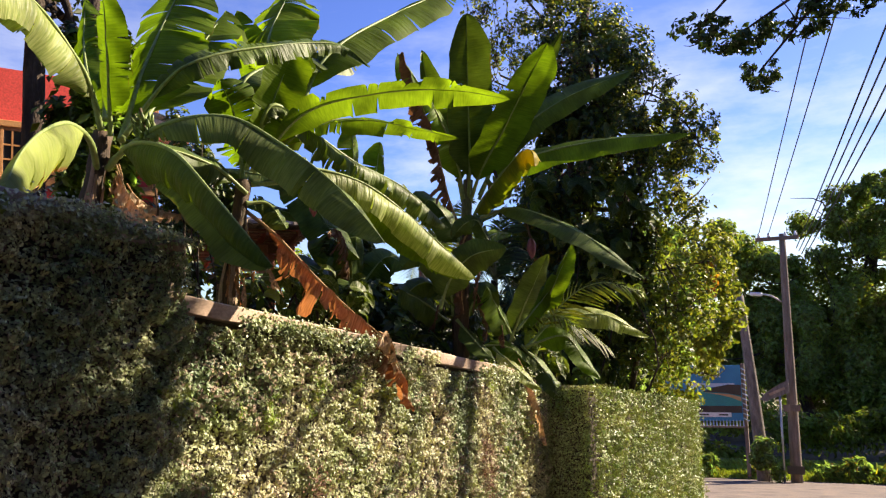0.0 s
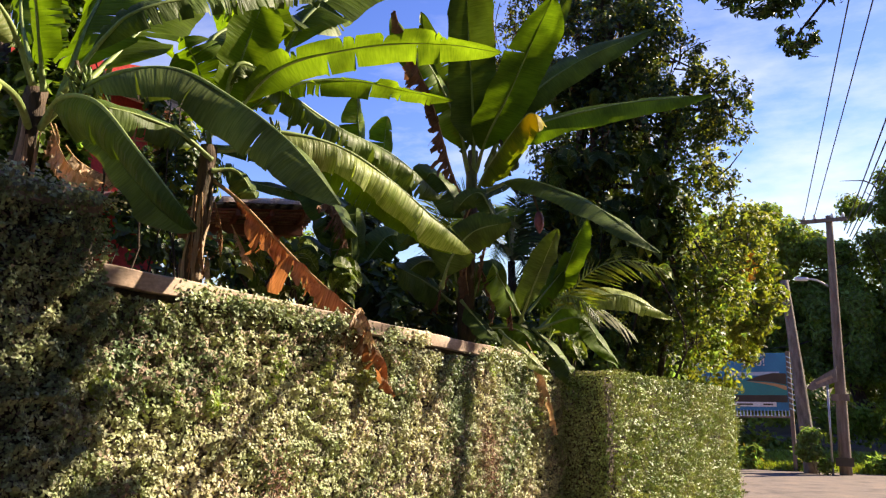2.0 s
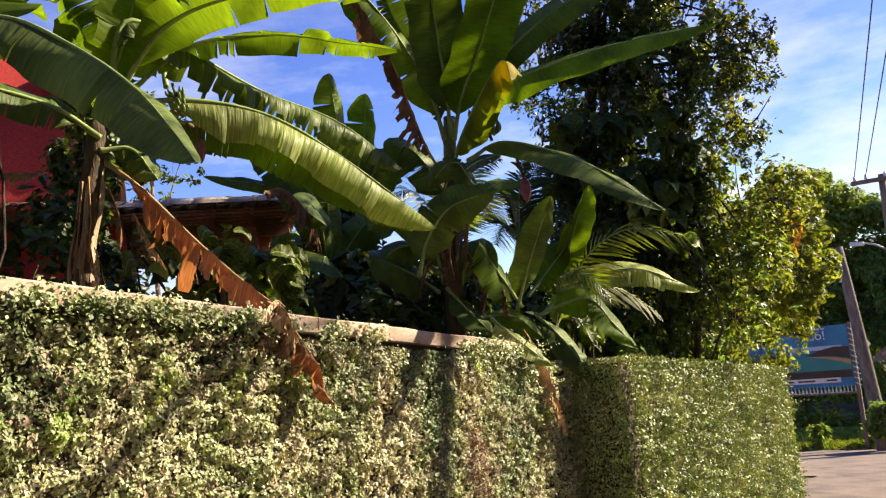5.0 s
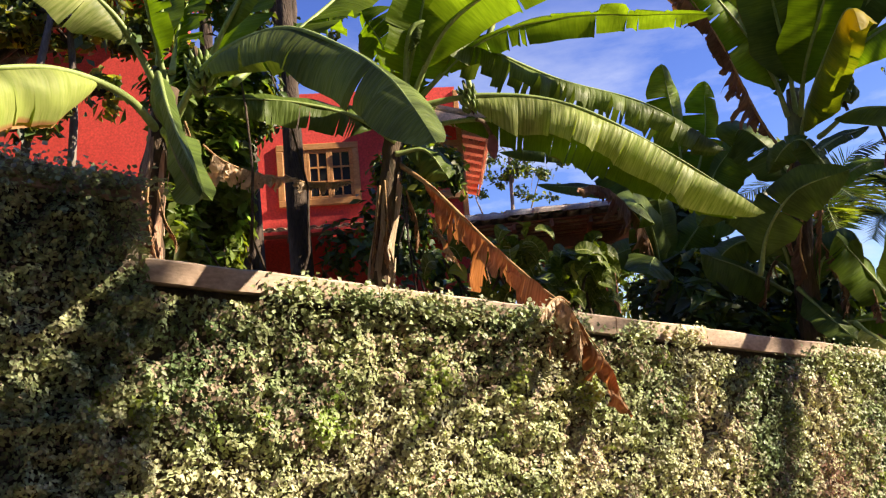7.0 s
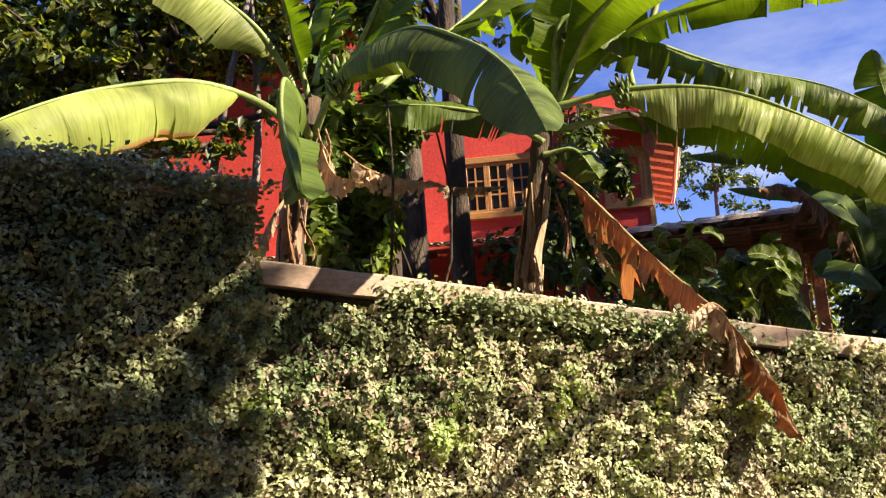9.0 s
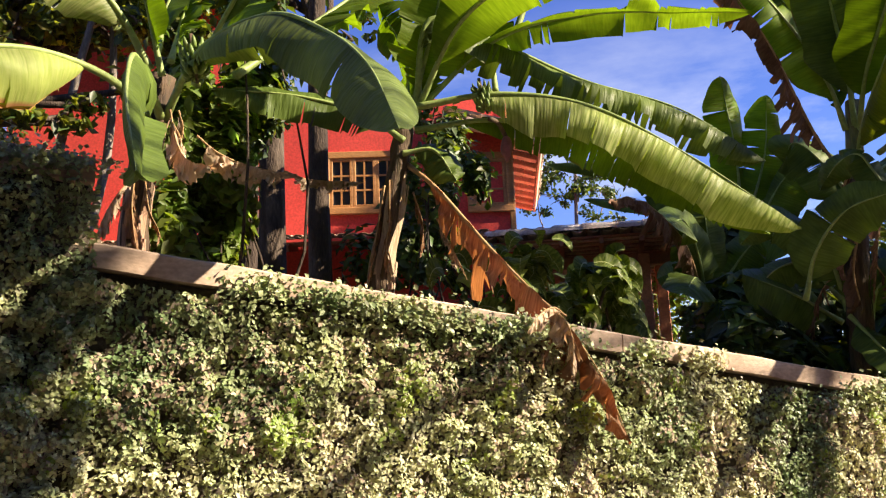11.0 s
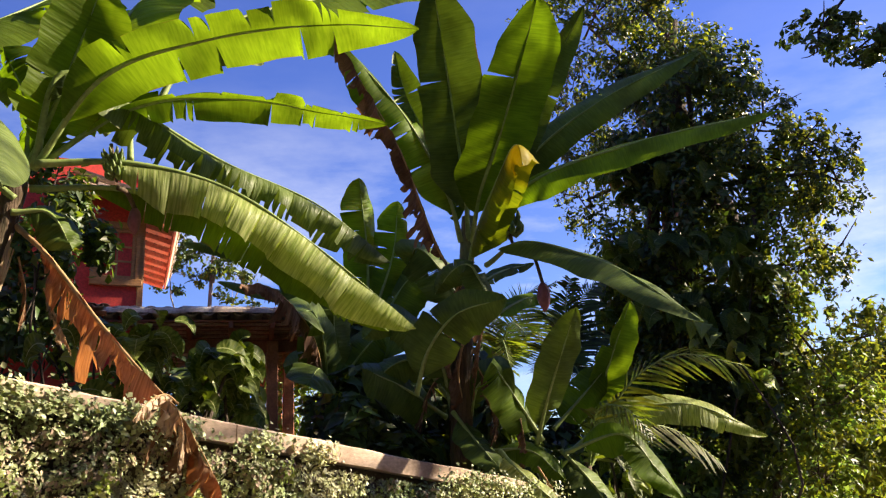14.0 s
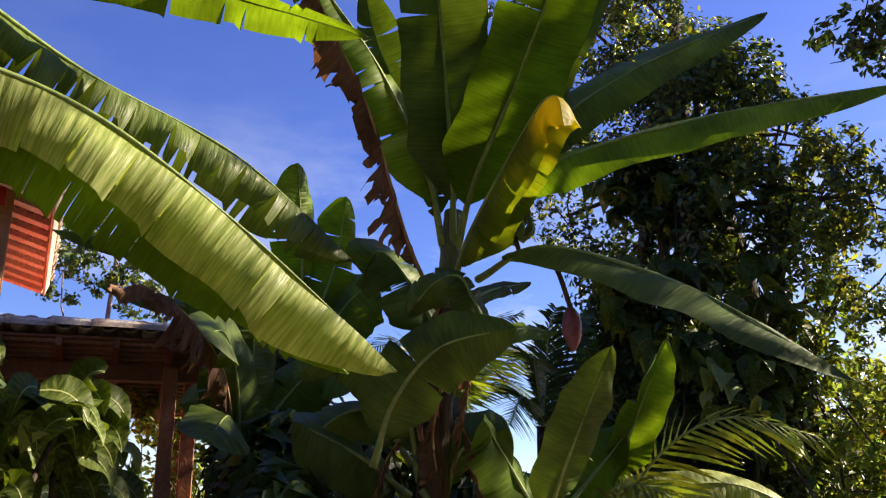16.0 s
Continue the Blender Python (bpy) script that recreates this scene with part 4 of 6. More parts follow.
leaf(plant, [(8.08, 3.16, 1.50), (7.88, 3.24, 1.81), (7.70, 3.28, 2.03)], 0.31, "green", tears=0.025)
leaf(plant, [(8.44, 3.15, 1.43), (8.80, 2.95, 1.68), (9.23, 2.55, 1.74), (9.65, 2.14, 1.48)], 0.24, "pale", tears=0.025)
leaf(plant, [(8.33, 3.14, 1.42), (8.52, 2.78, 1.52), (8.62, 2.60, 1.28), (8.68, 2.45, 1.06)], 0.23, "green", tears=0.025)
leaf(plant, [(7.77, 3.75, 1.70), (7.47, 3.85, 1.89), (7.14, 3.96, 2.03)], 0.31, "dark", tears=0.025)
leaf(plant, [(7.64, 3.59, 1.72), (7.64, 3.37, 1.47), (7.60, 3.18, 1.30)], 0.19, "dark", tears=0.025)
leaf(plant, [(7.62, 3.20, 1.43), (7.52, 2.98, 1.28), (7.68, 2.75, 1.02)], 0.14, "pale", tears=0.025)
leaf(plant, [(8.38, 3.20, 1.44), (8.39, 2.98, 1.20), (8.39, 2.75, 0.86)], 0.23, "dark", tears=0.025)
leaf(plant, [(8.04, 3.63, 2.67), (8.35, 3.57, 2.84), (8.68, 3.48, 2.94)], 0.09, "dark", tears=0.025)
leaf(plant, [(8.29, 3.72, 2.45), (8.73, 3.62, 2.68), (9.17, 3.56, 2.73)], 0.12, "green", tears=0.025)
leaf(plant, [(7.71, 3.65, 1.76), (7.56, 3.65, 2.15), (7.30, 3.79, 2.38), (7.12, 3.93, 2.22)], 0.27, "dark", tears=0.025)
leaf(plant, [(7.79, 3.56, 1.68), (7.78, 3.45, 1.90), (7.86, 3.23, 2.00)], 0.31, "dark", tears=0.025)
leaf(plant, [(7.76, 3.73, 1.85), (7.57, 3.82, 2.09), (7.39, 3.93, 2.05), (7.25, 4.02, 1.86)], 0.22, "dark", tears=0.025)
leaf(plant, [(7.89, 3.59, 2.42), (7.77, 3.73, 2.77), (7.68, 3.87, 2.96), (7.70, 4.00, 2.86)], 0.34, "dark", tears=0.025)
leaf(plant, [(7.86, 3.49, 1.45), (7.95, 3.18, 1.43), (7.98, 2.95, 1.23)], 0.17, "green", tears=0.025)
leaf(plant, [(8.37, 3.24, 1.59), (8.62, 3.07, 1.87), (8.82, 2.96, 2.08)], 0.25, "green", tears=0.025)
leaf(plant, [(7.71, 3.43, 2.05), (7.76, 3.35, 1.85), (7.77, 3.31, 1.66), (7.72, 3.34, 1.47)], 0.13, "husk")
leaf(plant, [(7.69, 3.61, 2.07), (7.58, 3.74, 1.88), (7.53, 3.79, 1.62), (7.48, 3.81, 1.47)], 0.14, "husk")
leaf(plant, [(7.91, 3.22, 1.65), (7.93, 3.21, 1.46), (7.92, 3.24, 1.28)], 0.13, "husk")
leaf(plant, [(7.54, 3.34, 2.69), (7.52, 3.45, 2.43), (7.52, 3.51, 2.20), (7.54, 3.51, 1.93)], 0.15, "husk")
leaf(plant, [(7.55, 3.27, 2.64), (7.63, 3.29, 2.34), (7.64, 3.35, 2.04), (7.64, 3.41, 1.78)], 0.13, "husk")
leaf(plant, [(7.65, 3.47, 2.21), (7.65, 3.53, 1.98), (7.68, 3.53, 1.75), (7.66, 3.58, 1.53)], 0.16, "husk")
leaf(plant, [(7.61, 3.14, 2.31), (7.53, 3.21, 2.55), (7.48, 3.26, 2.67), (7.44, 3.38, 2.64), (7.41, 3.51, 2.50)], 0.19, "dark", tears=0.025)
leaf(plant, [(7.71, 2.98, 1.32), (7.84, 2.93, 1.11), (7.84, 2.84, 0.83), (7.84, 2.78, 0.49)], 0.20, "straw")
fruit_bunch(plant, (7.78, 3.15, 3.08), 3, 0.14, 7)
flower_bud(plant, (7.62, 2.85, 2.72), (7.56, 2.74, 2.45), 0.055)
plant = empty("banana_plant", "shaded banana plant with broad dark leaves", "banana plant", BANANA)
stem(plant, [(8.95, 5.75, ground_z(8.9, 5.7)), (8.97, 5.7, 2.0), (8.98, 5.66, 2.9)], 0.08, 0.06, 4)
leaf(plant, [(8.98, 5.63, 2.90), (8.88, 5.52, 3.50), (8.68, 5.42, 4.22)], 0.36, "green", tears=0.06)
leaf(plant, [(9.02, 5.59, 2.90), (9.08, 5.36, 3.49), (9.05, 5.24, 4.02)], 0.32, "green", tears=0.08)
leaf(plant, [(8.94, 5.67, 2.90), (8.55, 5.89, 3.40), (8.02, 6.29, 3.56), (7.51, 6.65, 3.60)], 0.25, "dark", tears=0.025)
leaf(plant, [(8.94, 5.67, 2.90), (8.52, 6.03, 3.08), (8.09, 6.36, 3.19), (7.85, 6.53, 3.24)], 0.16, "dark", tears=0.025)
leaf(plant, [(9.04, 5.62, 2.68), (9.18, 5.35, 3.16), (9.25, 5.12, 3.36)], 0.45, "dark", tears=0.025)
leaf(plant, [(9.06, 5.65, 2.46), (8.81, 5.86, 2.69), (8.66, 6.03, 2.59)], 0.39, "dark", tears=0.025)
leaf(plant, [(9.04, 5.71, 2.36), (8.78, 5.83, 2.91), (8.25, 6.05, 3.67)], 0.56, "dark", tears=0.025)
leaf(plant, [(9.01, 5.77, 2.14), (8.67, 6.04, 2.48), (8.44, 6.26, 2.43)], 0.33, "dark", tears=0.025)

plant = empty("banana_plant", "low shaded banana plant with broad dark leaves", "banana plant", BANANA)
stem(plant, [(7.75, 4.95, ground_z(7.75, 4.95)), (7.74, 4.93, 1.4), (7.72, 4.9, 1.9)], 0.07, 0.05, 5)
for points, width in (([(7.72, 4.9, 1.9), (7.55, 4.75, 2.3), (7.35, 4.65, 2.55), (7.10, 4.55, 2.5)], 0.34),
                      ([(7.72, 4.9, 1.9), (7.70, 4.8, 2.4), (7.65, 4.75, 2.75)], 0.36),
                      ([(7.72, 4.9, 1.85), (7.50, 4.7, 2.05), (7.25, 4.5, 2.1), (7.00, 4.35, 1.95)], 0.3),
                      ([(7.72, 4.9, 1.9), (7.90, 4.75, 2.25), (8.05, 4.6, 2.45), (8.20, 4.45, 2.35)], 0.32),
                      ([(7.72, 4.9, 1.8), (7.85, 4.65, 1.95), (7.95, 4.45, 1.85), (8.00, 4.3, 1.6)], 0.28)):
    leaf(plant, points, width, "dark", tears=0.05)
leaf(plant, [(7.72, 4.90, 1.90), (7.40, 4.70, 2.35), (6.95, 4.45, 2.52), (6.60, 4.30, 2.58), (6.30, 4.20, 2.52)], 0.20, "husk", face=(-0.2, -0.6, 0.75))


# ---- trees ----
def limb(items, a, b, r0, r1, rg, bend=0.12, n=8):
    a, b = np.array(a, float), np.array(b, float)
    m = (a + b) / 2 + rg.normal(0, bend, 3) * np.linalg.norm(b - a)
    items.append(tube_data(spline([a, m, b], n), np.linspace(r0, r1, n), 7, 0.06, rg))


def tree(name, label, base, top, r0, crowns, leaf_size, per, mat, bark=None, seed=1, category="tree", group="", aspect=0.5, clumps=14, tight=0.33, extra=None, droop=0.3, sway=0.05, fork=(0.5, 0.95)):
    """A tapered trunk with limbs into each crown mass; leaves in clumps. crowns: (centre, radii)."""
    rg = np.random.default_rng(seed)
    ob = empty(name, label, category, group)
    items = []
    base, top = np.array(base, float), np.array(top, float)
    mid = (base + top) / 2 + rg.normal(0, sway, 3) * np.linalg.norm(top - base)
    items.append(tube_data(spline([base, mid, top], 14), np.linspace(r0, r0 * 0.45, 14), 10, 0.06, rg))
    P, D = [], []
    for c, r in crowns:
        f = rg.uniform(*fork)
        a = base + (top - base) * f
        limb(items, a, np.array(c), r0 * 0.4, r0 * 0.12, rg)
        for _ in range(5):
            limb(items, np.array(c) + rg.normal(0, 0.15, 3) * r, np.array(c) + rg.normal(0, 0.55, 3) * r, r0 * 0.12, r0 * 0.03, rg, n=5)
        p, d = clump_points(rg, c, r, int(per * np.prod(r) ** (2 / 3)), clumps, tight)
        P.append(p)
        D.append(d)
    v, f = merge(items)
    mesh_object("trunk", v, f, bark or BARK, ob, "", smooth=True)
    P, D = np.concatenate(P), np.concatenate(D)
    foliage("crown", P, D, leaf_size, mat, ob, "", rg, aspect=aspect, droop=droop)
    if extra:
        em, share = extra
        k = rg.uniform(0, 1, len(P)) < share
        foliage("light_foliage", P[k] + rg.normal(0, 0.05, (k.sum(), 3)), D[k], leaf_size * 1.05, em, ob, "", rg, aspect=aspect, droop=droop)
    return ob


g = lambda x, y: ground_z(x, y) - 0.1
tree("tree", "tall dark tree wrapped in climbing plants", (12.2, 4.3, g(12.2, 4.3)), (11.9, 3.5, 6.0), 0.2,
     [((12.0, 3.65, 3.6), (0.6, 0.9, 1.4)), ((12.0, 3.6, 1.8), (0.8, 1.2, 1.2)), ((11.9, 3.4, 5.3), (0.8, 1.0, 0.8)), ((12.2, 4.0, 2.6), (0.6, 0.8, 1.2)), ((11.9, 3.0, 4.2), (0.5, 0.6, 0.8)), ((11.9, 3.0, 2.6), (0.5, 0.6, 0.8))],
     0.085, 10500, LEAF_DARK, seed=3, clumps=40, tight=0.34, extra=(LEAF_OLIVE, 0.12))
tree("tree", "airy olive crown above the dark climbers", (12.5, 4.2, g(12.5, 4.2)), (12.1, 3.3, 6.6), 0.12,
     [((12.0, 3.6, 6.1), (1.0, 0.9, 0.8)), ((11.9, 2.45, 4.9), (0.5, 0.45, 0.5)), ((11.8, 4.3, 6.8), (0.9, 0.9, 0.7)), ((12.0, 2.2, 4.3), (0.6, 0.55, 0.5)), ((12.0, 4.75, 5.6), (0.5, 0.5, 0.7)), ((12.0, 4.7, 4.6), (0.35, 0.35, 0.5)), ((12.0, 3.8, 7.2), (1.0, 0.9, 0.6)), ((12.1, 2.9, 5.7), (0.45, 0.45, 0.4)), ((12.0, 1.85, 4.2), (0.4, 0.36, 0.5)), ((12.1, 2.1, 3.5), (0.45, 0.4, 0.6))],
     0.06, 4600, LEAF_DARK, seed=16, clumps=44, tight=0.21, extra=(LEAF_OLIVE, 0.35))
tree("climbing_vine", "olive leafy vine curtain hanging on the dark tree", (12.0, 3.1, g(12.0, 3.1)), (11.7, 2.6, 3.9), 0.05,
     [((11.6, 2.35, 3.75), (0.25, 0.26, 0.6)), ((11.6, 2.38, 2.95), (0.25, 0.3, 0.6)), ((11.6, 2.6, 2.2), (0.3, 0.36, 0.5)), ((11.6, 2.75, 1.5), (0.3, 0.42, 0.42)), ((11.6, 2.35, 1.2), (0.3, 0.4, 0.32)), ((11.7, 2.0, 1.9), (0.3, 0.3, 0.5))],
     0.075, 2800, LEAF_MID, seed=18, clumps=18, category="vine", extra=(LEAF_LIGHT, 0.45), tight=0.3)
tree("climbing_vine", "sunlit light-green vine covering the dark tree's flank", (13.4, 4.2, g(13.4, 4.2)), (12.6, 3.2, 3.4), 0.07,
     [((12.1, 2.45, 3.6), (0.45, 0.45, 0.8)), ((12.2, 2.5, 2.6), (0.6, 0.5, 0.7)), ((12.5, 2.35, 1.9), (0.8, 0.55, 0.7)), ((12.9, 2.7, 1.1), (0.6, 0.3, 0.5)), ((12.0, 2.05, 4.5), (0.35, 0.35, 0.4)), ((12.3, 1.8, 2.5), (0.45, 0.35, 0.45))],
     0.08, 2600, LEAF_OLIVE, seed=14, clumps=30, category="vine", extra=(LEAF_DARK, 0.3), tight=0.25)
tree("tree", "sunlit light-green tree hung with vines", (17.8, 4.2, g(17.8, 4.2)), (17.7, 3.6, 3.0), 0.18,
     [((17.7, 3.0, 2.9), (0.9, 0.9, 1.0)), ((17.8, 2.7, 1.8), (0.9, 0.65, 0.9)), ((17.6, 3.6, 1.6), (1.0, 1.0, 1.2)), ((18.2, 3.9, 0.8), (1.0, 1.2, 0.9)), ((16.5, 4.0, 2.0), (1.0, 1.0, 1.5)), ((15.0, 4.2, 1.4), (1.2, 0.9, 1.3))],
     0.12, 2500, LEAF_OLIVE, seed=4, extra=(LEAF_MID, 0.4), clumps=26, tight=0.25)
# unseen trees, added behind the viewpoint to keep sky light off the wall
for k, (x, y, h) in enumerate(((-9, -9, 12.0), (-4, -9, 12.0), (1, -9, 12.0), (6, -9, 12.0), (11, -9.5, 12.0), (16, -10, 11.0), (21, -11, 10.0), (-14, -3, 11.0), (-14, 4, 11.0))):
    z = street_z(x)
    tree("tree", "unseen broad tree added around the street to block sky light", (x, y, z - 0.1), (x, y, z + h - 1.5), 0.25, [((x, y, z + h - 2.6), (3.0, 1.5, 2.4)), ((x + 1.0, y, z + h - 6.2), (3.2, 1.5, 2.4)), ((x + 2.2, y, z + 3.6), (2.6, 1.3, 2.2)), ((x - 1.0, y, z + 3.0), (2.6, 1.3, 1.8))], 0.5, 420, LEAF_DARK, seed=100 + k, group="trees across the road", clumps=36)


def far_tree(label, base, crowns, size, per, mat, seed, droop=0.3, extra=None, k=1.32):
    """A tree of the distant hillside, set back k times as far from the street's head."""
    o = np.array((0.0, 0.0, 1.55))
    cs = [(tuple(o + (np.array(c) - o) * k), tuple(np.array(r) * k)) for c, r in crowns]
    bx, by = base[0] * k, base[1] * k
    top = np.mean([c for c, _ in cs], axis=0)
    return tree("tree", label, (bx, by, street_z(bx) - 0.2), top, 0.4, cs, size * k, per / k ** 2, mat, seed=seed, droop=droop, extra=extra)


far_tree("far spreading tree with a rounded crown", (38, 6.5), [((36, 5.5, 4.3), (2.4, 2.4, 1.6)), ((36.5, 3.6, 3.6), (1.8, 1.8, 1.5)), ((37, 7.5, 3.0), (2.5, 2.5, 2.5)), ((36.5, 3.0, 1.2), (1.6, 2.2, 2.2)), ((36, 5.0, 1.5), (1.6, 2.2, 2.0))], 0.2, 2200, LEAF_FAR, 5, extra=(LEAF_LIGHT, 0.4))
far_tree("far tree curtained by hanging vines", (35, 1.2), [((34.5, 2.2, 0.9), (1.5, 1.3, 1.8)), ((34.5, 0.9, 0.2), (1.3, 1.4, 2.6)), ((35, 3.3, 0.6), (1.4, 1.6, 2.2))], 0.17, 2600, LEAF_FAR, 6, droop=1.2, extra=(LEAF_LIGHT, 0.7))
far_tree("far tall tree with feathery crown", (39, 0.2), [((38.5, 0.6, 6.0), (1.7, 1.6, 1.3)), ((38.5, -1.4, 6.6), (1.8, 1.8, 1.2)), ((38.5, -0.5, 4.4), (2.2, 2.6, 1.5)), ((38.5, -3.0, 5.5), (2.2, 2.0, 2.0)), ((39.5, -0.2, 2.6), (1.8, 2.4, 2.0))], 0.18, 1900, LEAF_MID, 7, extra=(LEAF_LIGHT, 0.25))
far_tree("far dense dark tree beside the street", (37, -3), [((36, -2.6, 1.5), (2.5, 2.6, 3.2)), ((35.5, -1.0, 0.5), (2.0, 1.8, 3.0)), ((36, -5, 3), (2.5, 3, 4)), ((37.5, 1.0, 1.0), (2.0, 2.0, 3.6)), ((34.5, -1.6, -1.0), (1.5, 1.6, 1.8))], 0.2, 1700, LEAF_FAR, 8, extra=(LEAF_OLIVE, 0.2))
# the last two crowns are out of view, added to shade the tall banana
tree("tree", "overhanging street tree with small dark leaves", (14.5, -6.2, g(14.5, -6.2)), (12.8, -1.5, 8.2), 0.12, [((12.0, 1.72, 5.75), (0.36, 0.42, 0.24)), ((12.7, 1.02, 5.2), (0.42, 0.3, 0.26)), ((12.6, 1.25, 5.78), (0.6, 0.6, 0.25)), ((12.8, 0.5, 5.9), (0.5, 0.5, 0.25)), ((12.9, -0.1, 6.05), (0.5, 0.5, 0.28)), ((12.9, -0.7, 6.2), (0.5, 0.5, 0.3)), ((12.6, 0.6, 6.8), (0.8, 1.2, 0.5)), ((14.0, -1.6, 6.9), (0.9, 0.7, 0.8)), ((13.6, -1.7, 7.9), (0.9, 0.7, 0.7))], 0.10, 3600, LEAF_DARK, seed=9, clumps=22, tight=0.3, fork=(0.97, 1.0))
# unseen crowns, added along the sun's way to cast the wall's shade and leaf shadows
SHADE = [(1.25, 1.25, 0.85, 0.8), (1.6, 0.1, 0.8, 0.7), (1.9, 1.9, 0.5, 0.4), (2.3, 1.62, 0.3, 0.3), (2.5, 1.9, 0.28, 0.25), (2.72, 2.15, 0.24, 0.2), (2.05, 1.3, 0.35, 0.3), (0.0, 1.3, 1.2, 1.0), (0.1, 0.0, 1.2, 0.8), (-1.6, 1.2, 1.2, 1.1), (2.0, 0.95, 0.4, 0.35), (2.55, 1.12, 0.28, 0.12), (2.95, 1.12, 0.22, 0.07), (2.25, 0.4, 0.25, 0.35), (3.0, 0.72, 0.22, 0.07), (2.6, 0.3, 0.15, 0.2), (3.15, 1.66, 0.11, 0.09), (3.09, 1.55, 0.11, 0.09), (3.0, 1.42, 0.08, 0.06), (2.9, 1.8, 0.07, 0.06), (2.6, 1.2, 0.2, 0.06), (2.9, 1.2, 0.1, 0.05), (2.75, 1.0, 0.2, 0.05), (5.78, 1.2, 0.035, 0.05), (5.69, 1.07, 0.035, 0.05)]
tree("tree", "unseen tree added to cast the shade patches on the wall", (6.6, -6.0, g(6.6, -6.0)), (6.0, -2.2, 5.0), 0.16, [((x + 1.24 * 4.4, -1.5, z + 0.97 * 4.4), (r, 0.8 * r, h)) for x, z, r, h in SHADE], 0.16, 5200, LEAF_DARK, seed=12, clumps=60, tight=0.34)
# two unseen canopies, added to block overhead sky and light bounced off the road
tree("tree", "unseen tree canopy added over the upper street to block sky light", (-3.0, -5.5, g(-3.0, -5.5)), (-3.0, -1.0, 6.5), 0.25, [((x, y, 6.9), (1.7, 1.7, 0.5)) for x in (-9.0, -6.5, -4.0, -1.5, 0.8) for y in (-4.0, -1.3, 1.4)], 0.3, 1300, LEAF_DARK, seed=13, clumps=40, tight=0.36)
tree("tree", "unseen tree canopy added to shade the roadway and cut its bounce", (8.0, -6.3, g(8.0, -6.3)), (8.0, -4.6, 6.4), 0.2, [((x, y, 6.9), (1.5, 1.3, 0.45)) for x in (-0.6, 1.8, 4.2, 6.6, 9.0) for y in (-4.6, -6.2)], 0.28, 1500, LEAF_DARK, seed=17, clumps=40, tight=0.36)
tree("tree", "distant slender tree seen over the pavilion roof", (13.4, 14.0, g(13, 14)), (13.2, 13.9, 6.2), 0.07, [((13.0, 13.9, 6.3), (1.1, 0.9, 0.7)), ((12.4, 14.2, 5.8), (0.8, 0.7, 0.6)), ((13.9, 13.8, 5.7), (0.8, 0.7, 0.6)), ((13.1, 13.9, 4.6), (0.5, 0.5, 0.3))], 0.11, 1300, LEAF_DARK, seed=10, bark=BARK_PALE, clumps=30, tight=0.2, extra=(LEAF_MID, 0.3))
tree("tree", "dark garden trees beside the red house", (1.9, 8.6, g(1.9, 8.6)), (1.9, 8.4, 6.0), 0.2, [((1.4, 8.5, 5.2), (1.5, 1.2, 1.4)), ((0.2, 8.0, 4.5), (1.5, 1.2, 1.6)), ((2.9, 8.3, 5.9), (1.3, 1.1, 0.9)), ((1.0, 8.4, 3.4), (1.2, 1.0, 1.0)), ((3.6, 7.6, 6.4), (1.3, 1.2, 0.8)), ((0.6, 8.6, 2.6), (1.6, 1.0, 1.2)), ((2.2, 8.6, 4.4), (0.7, 0.6, 1.0)), ((2.3, 7.2, 4.75), (0.45, 0.3, 0.3)), ((2.8, 7.2, 4.88), (0.4, 0.3, 0.3)), ((3.3, 7.2, 5.0), (0.35, 0.3, 0.24)), ((3.6, 7.2, 5.1), (0.28, 0.3, 0.2)), ((1.9, 7.2, 4.3), (0.4, 0.3, 0.45)), ((2.9, 7.0, 4.6), (0.4, 0.25, 0.3)), ((3.4, 7.0, 4.55), (0.4, 0.25, 0.3)), ((3.9, 7.0, 4.6), (0.35, 0.25, 0.28)), ((4.3, 6.9, 4.55), (0.3, 0.2, 0.3)), ((3.3, 6.6, 3.62), (0.14, 0.12, 0.1)), ((2.75, 6.6, 3.52), (0.22, 0.15, 0.1)), ((3.62, 6.6, 4.35), (0.16, 0.12, 0.12)), ((3.68, 6.6, 3.8), (0.13, 0.12, 0.24)), ((3.1, 6.6, 3.46), (0.26, 0.12, 0.07)), ((2.5, 7.0, 4.25), (0.3, 0.25, 0.3))], 0.11, 4200, LEAF_OLIVE, seed=11, extra=(LEAF_DARK, 0.5), tight=0.3, clumps=34)
for k, (x, y, lean, r) in enumerate(((4.75, 7.3, 0.0, 0.11), (4.53, 5.8, 0.0, 0.125), (4.78, 5.44, 0.0, 0.095))):
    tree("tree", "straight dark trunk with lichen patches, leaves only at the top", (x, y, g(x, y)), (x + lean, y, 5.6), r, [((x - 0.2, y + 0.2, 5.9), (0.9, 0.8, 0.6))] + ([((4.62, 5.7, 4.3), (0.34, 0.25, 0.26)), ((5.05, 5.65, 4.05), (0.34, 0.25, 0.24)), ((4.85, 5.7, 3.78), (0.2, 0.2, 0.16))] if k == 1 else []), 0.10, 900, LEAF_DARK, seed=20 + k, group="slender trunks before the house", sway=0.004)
for k, (x, y) in enumerate(((2.84, 6.72), (2.92, 6.7))):
    tree("tree", "thin pale trunk beside the red house", (x, y, g(x, y)), (x + 0.55 + 0.2 * k, y, 5.9), 0.045, [((x + 0.5, y, 6.3), (0.8, 0.7, 0.5))], 0.1, 700, LEAF_DARK, bark=BARK_PALE, seed=30 + k)


